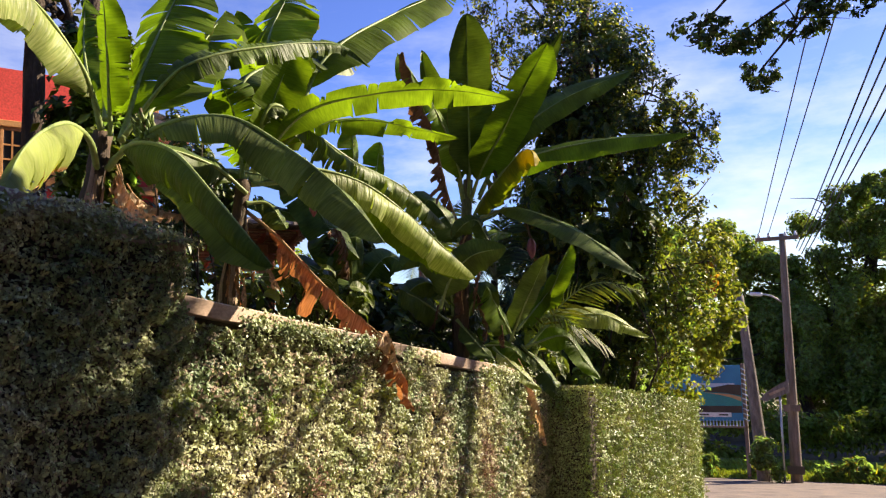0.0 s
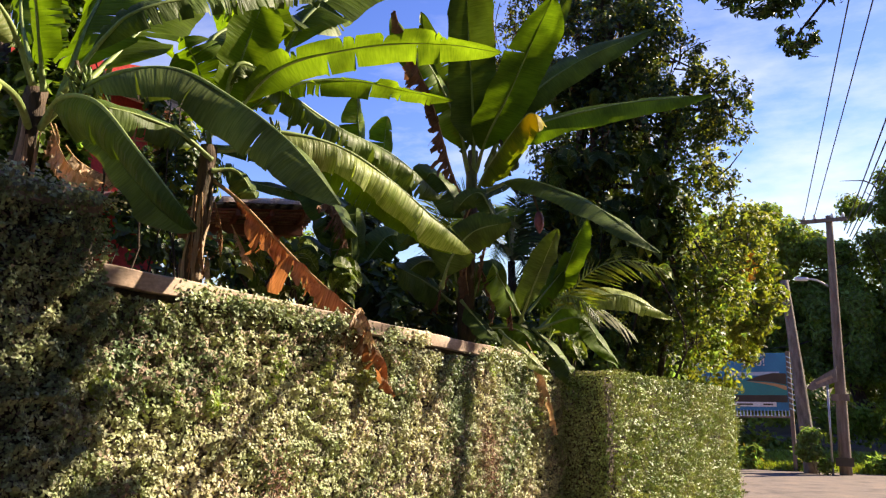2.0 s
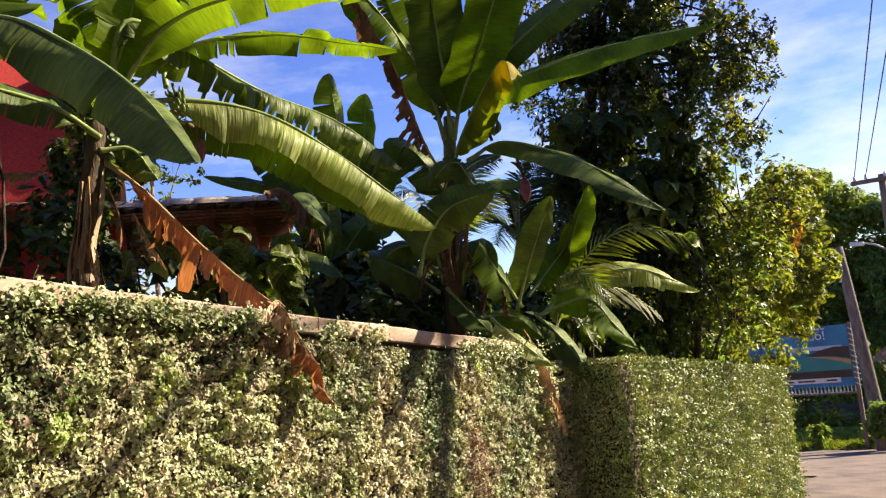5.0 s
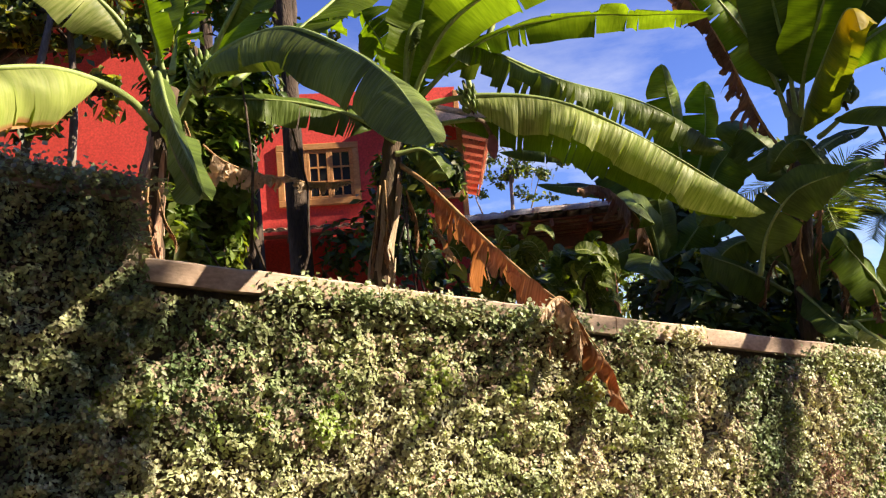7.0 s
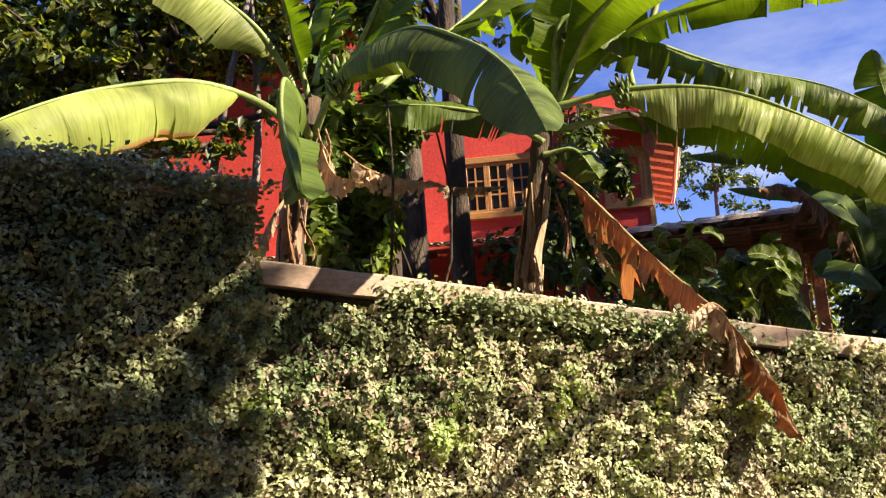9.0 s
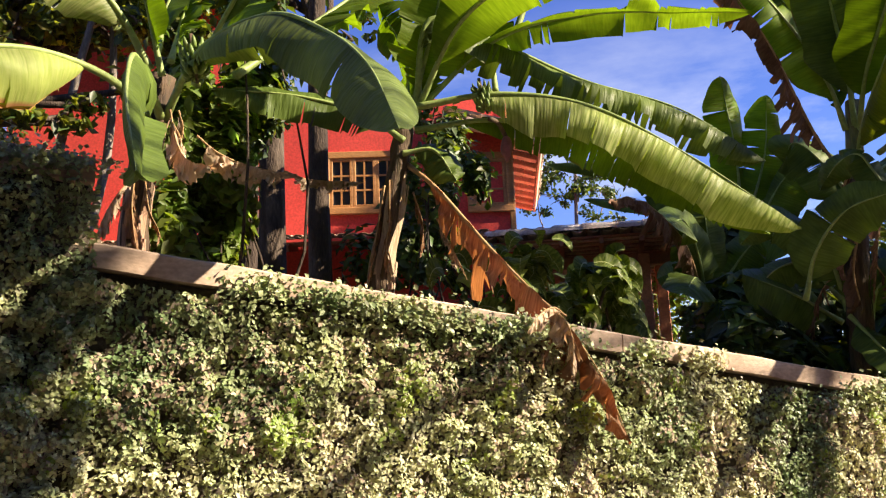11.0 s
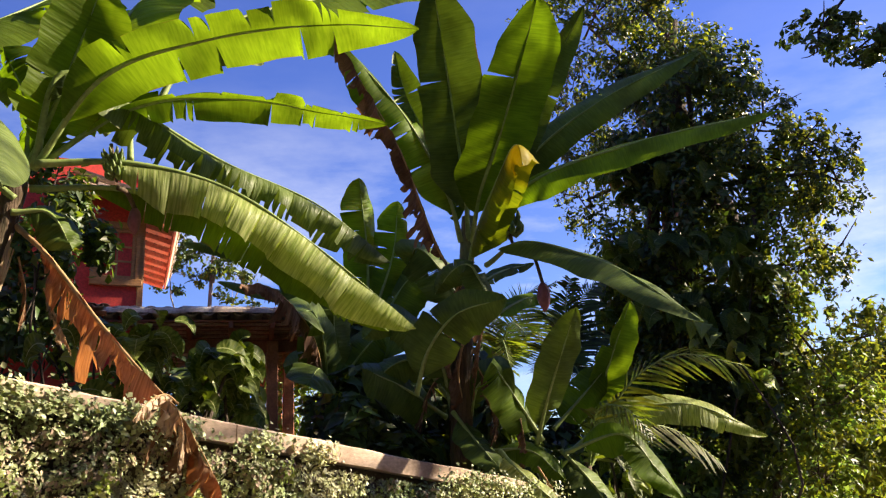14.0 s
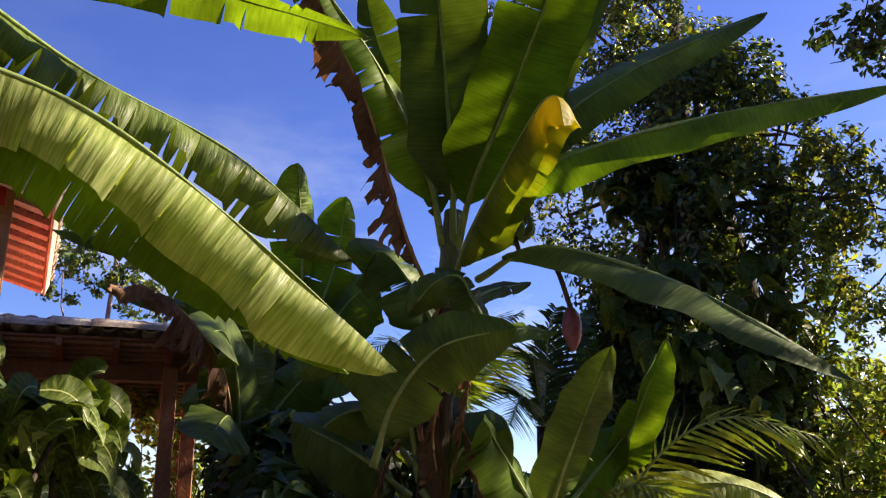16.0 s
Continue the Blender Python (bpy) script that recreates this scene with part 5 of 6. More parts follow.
def shrub(label, centre, radii, n, size, mat, seed, extra=None, aspect=0.5, category="shrub", clumps=12):
    rg = np.random.default_rng(seed)
    ob = empty("shrub", label, category)
    c = np.array(centre, float)
    items = []
    z = ground_z(c[0], c[1]) - 0.05
    for _ in range(6):
        limb(items, (c[0] + rg.normal(0, 0.08), c[1] + rg.normal(0, 0.08), z), c + rg.normal(0, 0.4, 3) * radii, 0.011, 0.004, rg)
    v, f = merge(items)
    mesh_object("stem", v, f, BARK, ob, "", smooth=True)
    p, d = clump_points(rg, c, radii, n, clumps, 0.4)
    p[:, 2] = np.maximum(p[:, 2], z + 0.05)
    foliage("foliage", p, d + np.array((0, -0.5, 0.2)), size, mat, ob, "", rg, aspect=aspect, droop=0.5)
    if extra:
        k = rg.uniform(0, 1, n) < extra[1]
        foliage("light_foliage", p[k] + rg.normal(0, 0.03, (k.sum(), 3)), d[k], size, extra[0], ob, "", rg, aspect=aspect, droop=0.5)
    return ob


shrub("climber with glossy sunlit leaves between the stems", (3.74, 4.2, 2.32), (0.33, 0.2, 0.66), 5200, 0.085, LEAF_MID, 41, (LEAF_LIGHT, 0.35))
shrub("small-leaved garden shrub against the red house", (5.54, 5.0, 2.92), (0.28, 0.3, 0.68), 2000, 0.075, LEAF_DARK, 42, (LEAF_MID, 0.4))
shrub("garden shrub in front of the red house", (5.35, 5.3, 2.2), (0.5, 0.3, 0.6), 1500, 0.09, LEAF_DARK, 43, (LEAF_MID, 0.2))
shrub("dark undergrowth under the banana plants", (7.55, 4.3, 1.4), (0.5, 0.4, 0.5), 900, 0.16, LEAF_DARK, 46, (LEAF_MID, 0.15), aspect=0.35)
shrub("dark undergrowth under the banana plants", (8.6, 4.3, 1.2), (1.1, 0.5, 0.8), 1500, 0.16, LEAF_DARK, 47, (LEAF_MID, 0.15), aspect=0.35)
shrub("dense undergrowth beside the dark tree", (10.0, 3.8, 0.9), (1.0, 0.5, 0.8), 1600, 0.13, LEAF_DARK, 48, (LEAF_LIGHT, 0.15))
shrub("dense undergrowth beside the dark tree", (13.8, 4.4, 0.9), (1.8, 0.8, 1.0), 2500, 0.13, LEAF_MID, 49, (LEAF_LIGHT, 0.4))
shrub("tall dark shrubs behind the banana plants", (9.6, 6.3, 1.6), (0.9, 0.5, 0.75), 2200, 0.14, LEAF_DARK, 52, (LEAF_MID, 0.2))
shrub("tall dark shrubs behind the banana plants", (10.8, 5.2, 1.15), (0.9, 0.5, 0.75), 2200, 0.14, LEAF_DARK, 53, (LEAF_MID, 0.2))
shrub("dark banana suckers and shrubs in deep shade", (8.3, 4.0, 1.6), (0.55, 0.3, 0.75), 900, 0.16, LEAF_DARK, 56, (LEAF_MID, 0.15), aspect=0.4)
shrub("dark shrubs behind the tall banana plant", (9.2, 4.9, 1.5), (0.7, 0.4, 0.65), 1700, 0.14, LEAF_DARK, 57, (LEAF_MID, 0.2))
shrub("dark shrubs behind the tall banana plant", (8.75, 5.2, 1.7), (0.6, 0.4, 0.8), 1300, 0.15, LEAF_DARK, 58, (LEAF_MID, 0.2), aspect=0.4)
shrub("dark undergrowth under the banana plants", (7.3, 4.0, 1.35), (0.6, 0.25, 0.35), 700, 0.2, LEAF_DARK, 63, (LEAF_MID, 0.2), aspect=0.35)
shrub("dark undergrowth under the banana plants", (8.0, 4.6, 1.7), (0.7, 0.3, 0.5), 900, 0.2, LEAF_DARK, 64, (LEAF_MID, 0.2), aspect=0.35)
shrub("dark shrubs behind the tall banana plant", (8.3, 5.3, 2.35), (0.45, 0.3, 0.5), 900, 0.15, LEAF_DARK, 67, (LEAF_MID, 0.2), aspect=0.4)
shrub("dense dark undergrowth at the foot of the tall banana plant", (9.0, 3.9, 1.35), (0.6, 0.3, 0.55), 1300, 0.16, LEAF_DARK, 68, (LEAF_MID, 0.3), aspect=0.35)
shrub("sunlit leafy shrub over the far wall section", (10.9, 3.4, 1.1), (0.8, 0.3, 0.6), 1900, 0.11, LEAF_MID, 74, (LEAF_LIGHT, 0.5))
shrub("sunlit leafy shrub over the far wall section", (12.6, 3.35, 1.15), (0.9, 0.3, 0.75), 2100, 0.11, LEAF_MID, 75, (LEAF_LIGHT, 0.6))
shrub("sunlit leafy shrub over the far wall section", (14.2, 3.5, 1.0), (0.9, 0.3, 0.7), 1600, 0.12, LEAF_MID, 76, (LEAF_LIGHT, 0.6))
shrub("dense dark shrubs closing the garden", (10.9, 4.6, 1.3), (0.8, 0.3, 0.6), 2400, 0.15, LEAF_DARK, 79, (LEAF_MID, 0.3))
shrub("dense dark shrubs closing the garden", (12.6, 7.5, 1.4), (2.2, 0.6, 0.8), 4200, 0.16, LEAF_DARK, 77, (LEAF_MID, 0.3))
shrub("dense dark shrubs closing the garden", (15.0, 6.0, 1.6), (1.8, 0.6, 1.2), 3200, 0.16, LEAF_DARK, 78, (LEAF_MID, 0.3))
shrub("olive bushes beyond the pavilion posts", (9.2, 8.6, 2.3), (1.6, 0.6, 0.9), 2600, 0.11, LEAF_OLIVE, 65, (LEAF_LIGHT, 0.4))
shrub("dark shrubs in front of the pavilion", (6.5, 5.6, 1.75), (0.7, 0.35, 0.55), 1200, 0.14, LEAF_DARK, 54, (LEAF_MID, 0.2))
shrub("dark foliage behind the banana stalks", (3.88, 4.35, 3.15), (0.34, 0.18, 0.5), 2800, 0.07, LEAF_DARK, 83, (LEAF_MID, 0.3))
shrub("light shrubs behind the pavilion", (9.6, 7.6, 2.1), (1.2, 0.6, 0.8), 1600, 0.10, LEAF_LIGHT, 50, (LEAF_MID, 0.3))
shrub("shaded shrubs behind the pavilion", (11.5, 7.0, 1.3), (1.6, 0.8, 0.75), 1600, 0.13, LEAF_DARK, 51, (LEAF_MID, 0.3))


blade_material("blade_croton", (0.05, 0.085, 0.012), (0.16, 0.20, 0.05), (0.12, 0.16, 0.03), rough=0.45, thin=0.35)
VEIN = material("leaf_vein", [(0.30, 0.36, 0.12), (0.40, 0.44, 0.18)], scale=8, rough=0.5, bump=0.0)


def croton(centre, radii, n, size, seed, yellow=0.06, name="shrub", label="croton shrub with broad drooping pale-veined leaves", category="shrub"):
    """A shrub of large drooping oval leaves with pale ribs and side veins."""
    rg = np.random.default_rng(seed)
    ob = empty(name, label, category)
    c = np.array(centre, float)
    z0 = ground_z(c[0], c[1])
    items = []
    sets = {"foliage": ([], [], []), "yellow_leaves": ([], [], [])}
    RV, RF = [], []
    tips = [c + rg.uniform(-1, 1, 3) * radii for _ in range(max(6, n // 9))]
    for q in tips if category != "vine" else tips[:1]:
        limb(items, (c[0] + rg.normal(0, 0.12), c[1] + rg.normal(0, 0.06), z0), q, 0.016, 0.008, rg)
    for k in range(n):
        q = tips[k % len(tips)] + rg.normal(0, 0.05, 3)
        w = rg.uniform(0, 2 * math.pi)
        L = size * rg.uniform(0.65, 1.25)
        d = np.array((math.cos(w), math.sin(w) * 0.9 - 0.25, 0.0))
        nrm = np.array((-0.25, -0.75, 0.6)) + rg.normal(0, 0.3, 3)
        V, F, UV = sets["yellow_leaves" if rg.uniform() < yellow else "foliage"]
        pts = [q + d * L * s_ * (1 - 0.35 * s_) + np.array((0, 0, 0.2 * s_ - 0.75 * s_ ** 2)) * L for s_ in np.linspace(0, 1, 8)]
        t = np.gradient(np.array(pts), axis=0)
        o = len(V)
        for i, p in enumerate(pts):
            s_ = i / 7
            lat = np.cross(t[i], nrm)
            lat /= np.linalg.norm(lat) + 1e-9
            up_ = np.cross(lat, t[i])
            up_ /= np.linalg.norm(up_) + 1e-9
            hw = L * 0.30 * math.sin(math.pi * min(1, 0.06 + 0.94 * s_) ** 0.75) + 0.002
            for v in (-1, 0, 1):
                V.append(p + lat * hw * v + up_ * abs(v) * hw * 0.28)
                UV.append((s_ * L, v * 0.75))
            ro = len(RV)
            rw = 0.0035 * (1.1 - s_)
            RV += [p + lat * rw - up_ * 0.002, p - lat * rw - up_ * 0.002, p + lat * rw + up_ * 0.002, p - lat * rw + up_ * 0.002]
            if i:
                a = o + 3 * i
                F += [(a - 3, a - 2, a + 1, a), (a - 2, a - 1, a + 2, a + 1)]
                RF += [(ro - 4, ro - 3, ro + 1, ro), (ro - 2, ro - 1, ro + 3, ro + 2)]
    v, f = merge(items)
    mesh_object("stem", v, f, BARK, ob, "", smooth=True)
    for nm, (V, F, UV) in sets.items():
        if V:
            green = nm == "foliage"
            m = mesh_object(nm, V + (RV if green else []), F + ([tuple(i + len(V) for i in q) for q in RF] if green else []), MATS["blade_croton"] if green else MATS["blade_lit"], ob, "", smooth=True, uv=UV + ([(0, 0)] * len(RV) if green else []))
            m.data.materials.append(VEIN)
            for q in m.data.polygons[len(F):]:
                q.material_index = 1
    return ob


croton((5.55, 3.75, 1.86), (0.32, 0.16, 0.2), 90, 0.17, 44)
croton((5.82, 3.75, 1.74), (0.2, 0.15, 0.2), 70, 0.17, 45, 0.1)
croton((5.2, 3.95, 1.85), (0.25, 0.15, 0.22), 50, 0.17, 59, 0.03)
croton((6.2, 4.3, 1.85), (0.3, 0.2, 0.25), 60, 0.18, 60, 0.03)
CLIMB = "large-leaved climber on the dark tree with some yellow leaves"
croton((11.35, 3.3, 2.3), (0.3, 0.75, 0.8), 110, 0.36, 71, 0.06, "climbing_vine", CLIMB, "vine")
croton((11.4, 3.5, 3.6), (0.3, 0.85, 0.8), 130, 0.36, 72, 0.02, "climbing_vine", CLIMB, "vine")
croton((11.5, 3.6, 4.7), (0.3, 0.6, 0.5), 60, 0.34, 73, 0.0, "climbing_vine", CLIMB, "vine")
croton((11.0, 2.95, 2.55), (0.1, 0.16, 0.22), 16, 0.3, 80, 0.75, "climbing_vine", "climber with bright yellow leaves on the dark tree", "vine")
croton((9.6, 3.3, 1.5), (0.5, 0.3, 0.4), 60, 0.26, 62, 0.12)
def palm_frond(ob, points, length, n, mat, seed):
    rg = np.random.default_rng(seed)
    c = spline(points, n)
    t = np.gradient(c, axis=0)
    t /= np.linalg.norm(t, axis=1, keepdims=True)
    V, F = [], []
    for k in range(2, n):
        for side in (-1, 1):
            nrm = np.array((-0.3, -0.5, 0.8))
            lat = np.cross(t[k], nrm) * side
            lat /= np.linalg.norm(lat)
            d = lat * 0.8 + t[k] * 0.65 + np.array((0, 0, -0.25)) + rg.normal(0, 0.06, 3)
            ln = length * math.sin(math.pi * (0.12 + 0.8 * k / n)) * rg.uniform(0.85, 1.1)
            p = c[k]
            w = t[k] * 0.010
            o = len(V)
            V += [p - w, p + w, p + d * ln * 0.5 + w + np.array((0, 0, 0.01)), p + d * ln + np.array((0, 0, -0.06 * ln)), p + d * ln * 0.5 - w]
            F += [(o, o + 1, o + 2, o + 4), (o + 4, o + 2, o + 3)]
    fr = mesh_object("frond", V, F, mat, ob)
    tv, tf = tube_data(c, np.linspace(0.012, 0.003, n), 6)
    mesh_object("rachis", tv, tf, MIDRIB, fr, "", smooth=True)


palm = empty("palm", "young palm with arching feathered fronds", "palm")
palm_frond(palm, [(8.75, 3.2, 1.3), (8.85, 2.9, 1.85), (8.95, 2.5, 2.08), (9.2, 2.1, 1.98)], 0.40, 34, LEAF_MID, 61)
palm_frond(palm, [(8.75, 3.2, 1.3), (9.1, 3.1, 1.6), (9.6, 2.9, 1.6), (10.0, 2.7, 1.35)], 0.34, 30, LEAF_OLIVE, 62)
palm_frond(palm, [(8.75, 3.2, 1.3), (8.6, 3.0, 1.7), (8.55, 2.75, 1.7), (8.6, 2.6, 1.5)], 0.3, 28, LEAF_MID, 63)
tube("palm_stem", spline([(8.78, 3.3, ground_z(8.8, 3.3)), (8.76, 3.25, 0.9), (8.75, 3.2, 1.35)], 8), np.linspace(0.06, 0.03, 8), STEM, palm)
palm = empty("palm", "dark palm with feathered fronds behind the tall banana plant", "palm")
tube("palm_stem", spline([(10.7, 4.5, g(10.7, 4.5)), (10.65, 4.45, 1.2), (10.6, 4.4, 2.3)], 8), np.linspace(0.08, 0.05, 8), BARK, palm)
for k, e in enumerate(((9.95, 4.15, 2.75), (9.85, 4.3, 2.25), (10.35, 4.1, 3.2), (10.9, 4.1, 3.25), (11.2, 4.1, 2.7), (10.3, 4.0, 1.95))):
    e, q = np.array(e), np.array((10.6, 4.4, 2.3))
    palm_frond(palm, [q, q * 0.45 + e * 0.55 + (0, 0, 0.22), e], 0.34, 40, LEAF_DARK, 90 + k)
palm = empty("palm", "coconut palm with backlit fronds behind the bananas", "palm")
tube("palm_stem", spline([(12.2, 6.4, g(12.2, 6.4)), (12.1, 6.3, 1.5), (12.0, 6.2, 2.7)], 8), np.linspace(0.12, 0.08, 8), BARK_PALE, palm)
for k, tip in enumerate(((11.1, 6.6, 3.3), (11.4, 5.6, 2.6), (12.6, 5.2, 2.6), (12.9, 5.6, 3.4), (12.2, 5.4, 3.7), (11.5, 6.2, 3.9), (11.2, 5.2, 2.9), (12.4, 4.9, 3.0), (11.0, 5.9, 2.4))):
    q = np.array((12.0, 6.2, 2.7))
    e = np.array(tip)
    palm_frond(palm, [q, q * 0.5 + e * 0.5 + (0, 0, 0.35), e], 0.45, 44, LEAF_MID if k % 2 else LEAF_DARK, 70 + k)

# ---- the red house ----
HC = Vector((7.78, 7.75, 0.0))
FD, SD = Vector((-0.906, 0.423, 0.0)), Vector((0.423, 0.906, 0.0))


def hpt(a, b, z):
    """A point of the house: a along the front from the corner, b behind it, z up."""
    return HC + FD * a + SD * b + Vector((0, 0, z))


def house_box(name, a0, a1, b0, b1, z0, z1, mat, parent, label="", bevel=0.0):
    m = Matrix(((FD.x, SD.x, 0, 0), (FD.y, SD.y, 0, 0), (0, 0, 1, 0), (0, 0, 0, 1)))
    c = hpt((a0 + a1) / 2, (b0 + b1) / 2, (z0 + z1) / 2)
    return part(name, box_bm((abs(a1 - a0), abs(b1 - b0), abs(z1 - z0)), Matrix.Translation(c) @ m, bevel), mat, parent, label)


house = empty("house", "red plastered two-storey house with timber windows and tiled roofs", "house")
# front wall around the openings
house_box("wall", 3.0, 5.6, 0.0, 0.2, 0.2, 6.2, RED, house)
house_box("wall", 2.02, 3.0, 0.0, 0.2, 0.2, 4.75, RED, house)
house_box("wall", 1.25, 2.02, 0.0, 0.2, 0.2, 3.43, RED, house)
house_box("wall", 1.25, 2.02, 0.0, 0.2, 4.14, 4.75, RED, house)
house_box("wall", 0.0, 1.25, 0.0, 0.2, 0.2, 4.75, RED, house)
house_box("wall", 0.0, 0.2, 0.2, 3.6, 0.2, 4.6, RED, house)
house_box("wall", 5.4, 5.6, 0.2, 6.0, 0.2, 6.2, RED, house)
house_box("wall", 0.2, 5.4, 5.8, 6.0, 0.2, 4.7, RED, house)


def timber_window(a0, a1, z0, z1, leaves_n, cols, rows):
    f = 0.075
    fr = house_box("window", a0 - f, a1 + f, -0.035, 0.03, z1, z1 + f, WOOD, house, "orange-brown timber window", 0.006)
    house_box("frame", a0 - f, a1 + f, -0.05, 0.03, z0 - f, z0, WOOD, fr, "", 0.006)
    house_box("frame", a0 - f, a0, -0.035, 0.03, z0, z1, WOOD, fr, "", 0.006)
    house_box("frame", a1, a1 + f, -0.035, 0.03, z0, z1, WOOD, fr, "", 0.006)
    lw = (a1 - a0) / leaves_n
    for i in range(leaves_n):
        b0, b1 = a0 + i * lw, a0 + (i + 1) * lw
        s = 0.035
        house_box("casement", b0, b0 + s, -0.02, 0.02, z0, z1, WOOD, fr, "", 0.004)
        house_box("casement", b1 - s, b1, -0.02, 0.02, z0, z1, WOOD, fr, "", 0.004)
        house_box("casement", b0 + s, b1 - s, -0.02, 0.02, z1 - s, z1, WOOD, fr, "", 0.004)
        house_box("casement", b0 + s, b1 - s, -0.02, 0.02, z0, z0 + s, WOOD, fr, "", 0.004)
        for c in range(1, cols):
            x = b0 + s + (lw - 2 * s) * c / cols
            house_box("glazing_bar", x - 0.009, x + 0.009, -0.014, 0.014, z0 + s, z1 - s, WOOD, fr)
        for r in range(1, rows):
            z = z0 + s + (z1 - z0 - 2 * s) * r / rows
            house_box("glazing_bar", b0 + s, b1 - s, -0.013, 0.013, z - 0.009, z + 0.009, WOOD, fr)
        house_box("pane", b0 + s, b1 - s, 0.002, 0.008, z0 + s, z1 - s, GLASS, fr, "dark window glass")


timber_window(1.25, 2.02, 3.50, 4.07, 3, 2, 3)
timber_window(0.06, 0.42, 3.48, 4.02, 1, 2, 3)
house_box("corner_post", -0.03, 0.03, -0.035, 0.05, 3.0, 4.7, WOOD, house, "orange-brown timber corner post", 0.006)


def tile_mesh(length, r, flat=1.0):
    """A half-round clay tile along y."""
    V, F = [], []
    for j in (0, 1):
        for k in range(7):
            w = math.pi * k / 6
            rr = r * (1.0 if j == 0 else 0.85)
            V.append((rr * math.cos(w), length * j, rr * math.sin(w) * flat))
            V.append((rr * 0.8 * math.cos(w), length * j, rr * 0.8 * math.sin(w) * flat))
    for k in range(6):
        a, b = 2 * k, 14 + 2 * k
        F += [(a, a + 2, b + 2, b), (a + 1, b + 1, b + 3, a + 3), (a, a + 1, a + 3, a + 2), (b, b + 2, b + 3, b + 1)]
    me = bpy.data.meshes.new("tile")
    me.from_pydata(V, [], F)
    me.materials.append(TILE)
    return me


TILE_ME = tile_mesh(0.42, 0.085)
TILE_SMALL = tile_mesh(0.42, 0.055, 0.5)
TILE_PALE = tile_mesh(0.42, 0.075, 0.8)
TILE_PALE.materials[0] = TILE_LIME


def tiled_roof(owner, origin, along, upslope, n_cols, n_rows, pitch=0.17, step=0.36, board=True, rafters=True, under=WOOD_DARK, tile=None, batten=None, rafter=None, gap=0.42, rafter_width=0.05):
    """Rows of clay tiles over a boarded deck with rafters; origin: the eave's start; along and upslope: unit vectors."""
    along, upslope = Vector(along).normalized(), Vector(upslope).normalized()
    nrm = along.cross(upslope).normalized()
    if nrm.z < 0:
        nrm = -nrm
    o = Vector(origin)
    L, S = n_cols * pitch, n_rows * step
    rot = Matrix((along, upslope, nrm)).transposed().to_4x4()
    roof = part("roof", box_bm((L, S, 0.02), Matrix.Translation(o + along * L / 2 + upslope * S / 2 - nrm * 0.015) @ rot), under, owner, "boarded tile roof")
    if rafters:
        k = 0.0
        while k < L:
            part("rafter", box_bm((rafter_width, S, 0.07), Matrix.Translation(o + along * (k + 0.03) + upslope * S / 2 - nrm * 0.062) @ rot, 0.004), rafter or under, roof)
            k += gap
        for j in range(int(S / 0.12)):
            part("batten", box_bm((L, 0.04, 0.02), Matrix.Translation(o + along * L / 2 + upslope * (0.06 + 0.12 * j) - nrm * 0.036) @ rot), batten or under, roof)
    rg = random.Random(int(o.x * 100))
    for i in range(n_cols):
        for j in range(n_rows):
            for cover in (0, 1):
                p = o + along * ((i + 0.5 * cover + 0.25) * pitch) + upslope * (j * step - 0.05 + rg.uniform(-0.012, 0.012)) + nrm * (0.42 * pitch * 0.5 + 0.2 * pitch * cover)
                flip = Matrix.Rotation(math.pi if not cover else 0, 4, "Y")
                t = new("tile", tile or TILE_ME)
                t.parent = roof
                t.matrix_world = Matrix.Translation(p + nrm * (0.3 * pitch if not cover else 0)) @ rot @ flip @ Matrix.Rotation(rg.uniform(-0.03, 0.03), 4, "Z")
    return roof


# side eave along the house's flank, awning over the ground floor
ED = Vector((0.52, 0.854, 0.0)).normalized()
EO = hpt(-0.31, -0.30, 4.19)
EU = (Vector((-ED.y, ED.x, 0.0)) + Vector((0, 0, 0.30))).normalized()
tiled_roof(house, EO, ED, EU, 18, 3, under=DECK, tile=TILE_PALE, rafter=EAVE, gap=0.34, rafter_width=0.13)
ER = Matrix((ED, EU, ED.cross(EU))).transposed().to_4x4()
part("fascia", box_bm((3.06, 0.025, 0.13), Matrix.Translation(EO + ED * 1.53 - EU * 0.015 - Vector((0, 0, 0.055))) @ ER, 0.003), EAVE, house, "pale orange timber fascia")
part("barge_board", box_bm((0.03, 0.85, 0.12), Matrix.Translation(EO - ED * 0.017 + EU * 0.42 - Vector((0, 0, 0.05))) @ ER, 0.003), EAVE, house, "pale orange timber barge board")
tiled_roof(house, hpt(6.2, -0.75, 2.98), -FD, (SD + Vector((0, 0, 0.20))).normalized(), 53, 2, pitch=0.11, tile=TILE_SMALL)

# upper roof, added so that its overhang shades the top of the wall
tiled_roof(house, hpt(5.9, -0.36, 5.95), -FD, (SD + Vector((0, 0, 0.35))).normalized(), 18, 6, pitch=0.17, under=EAVE)

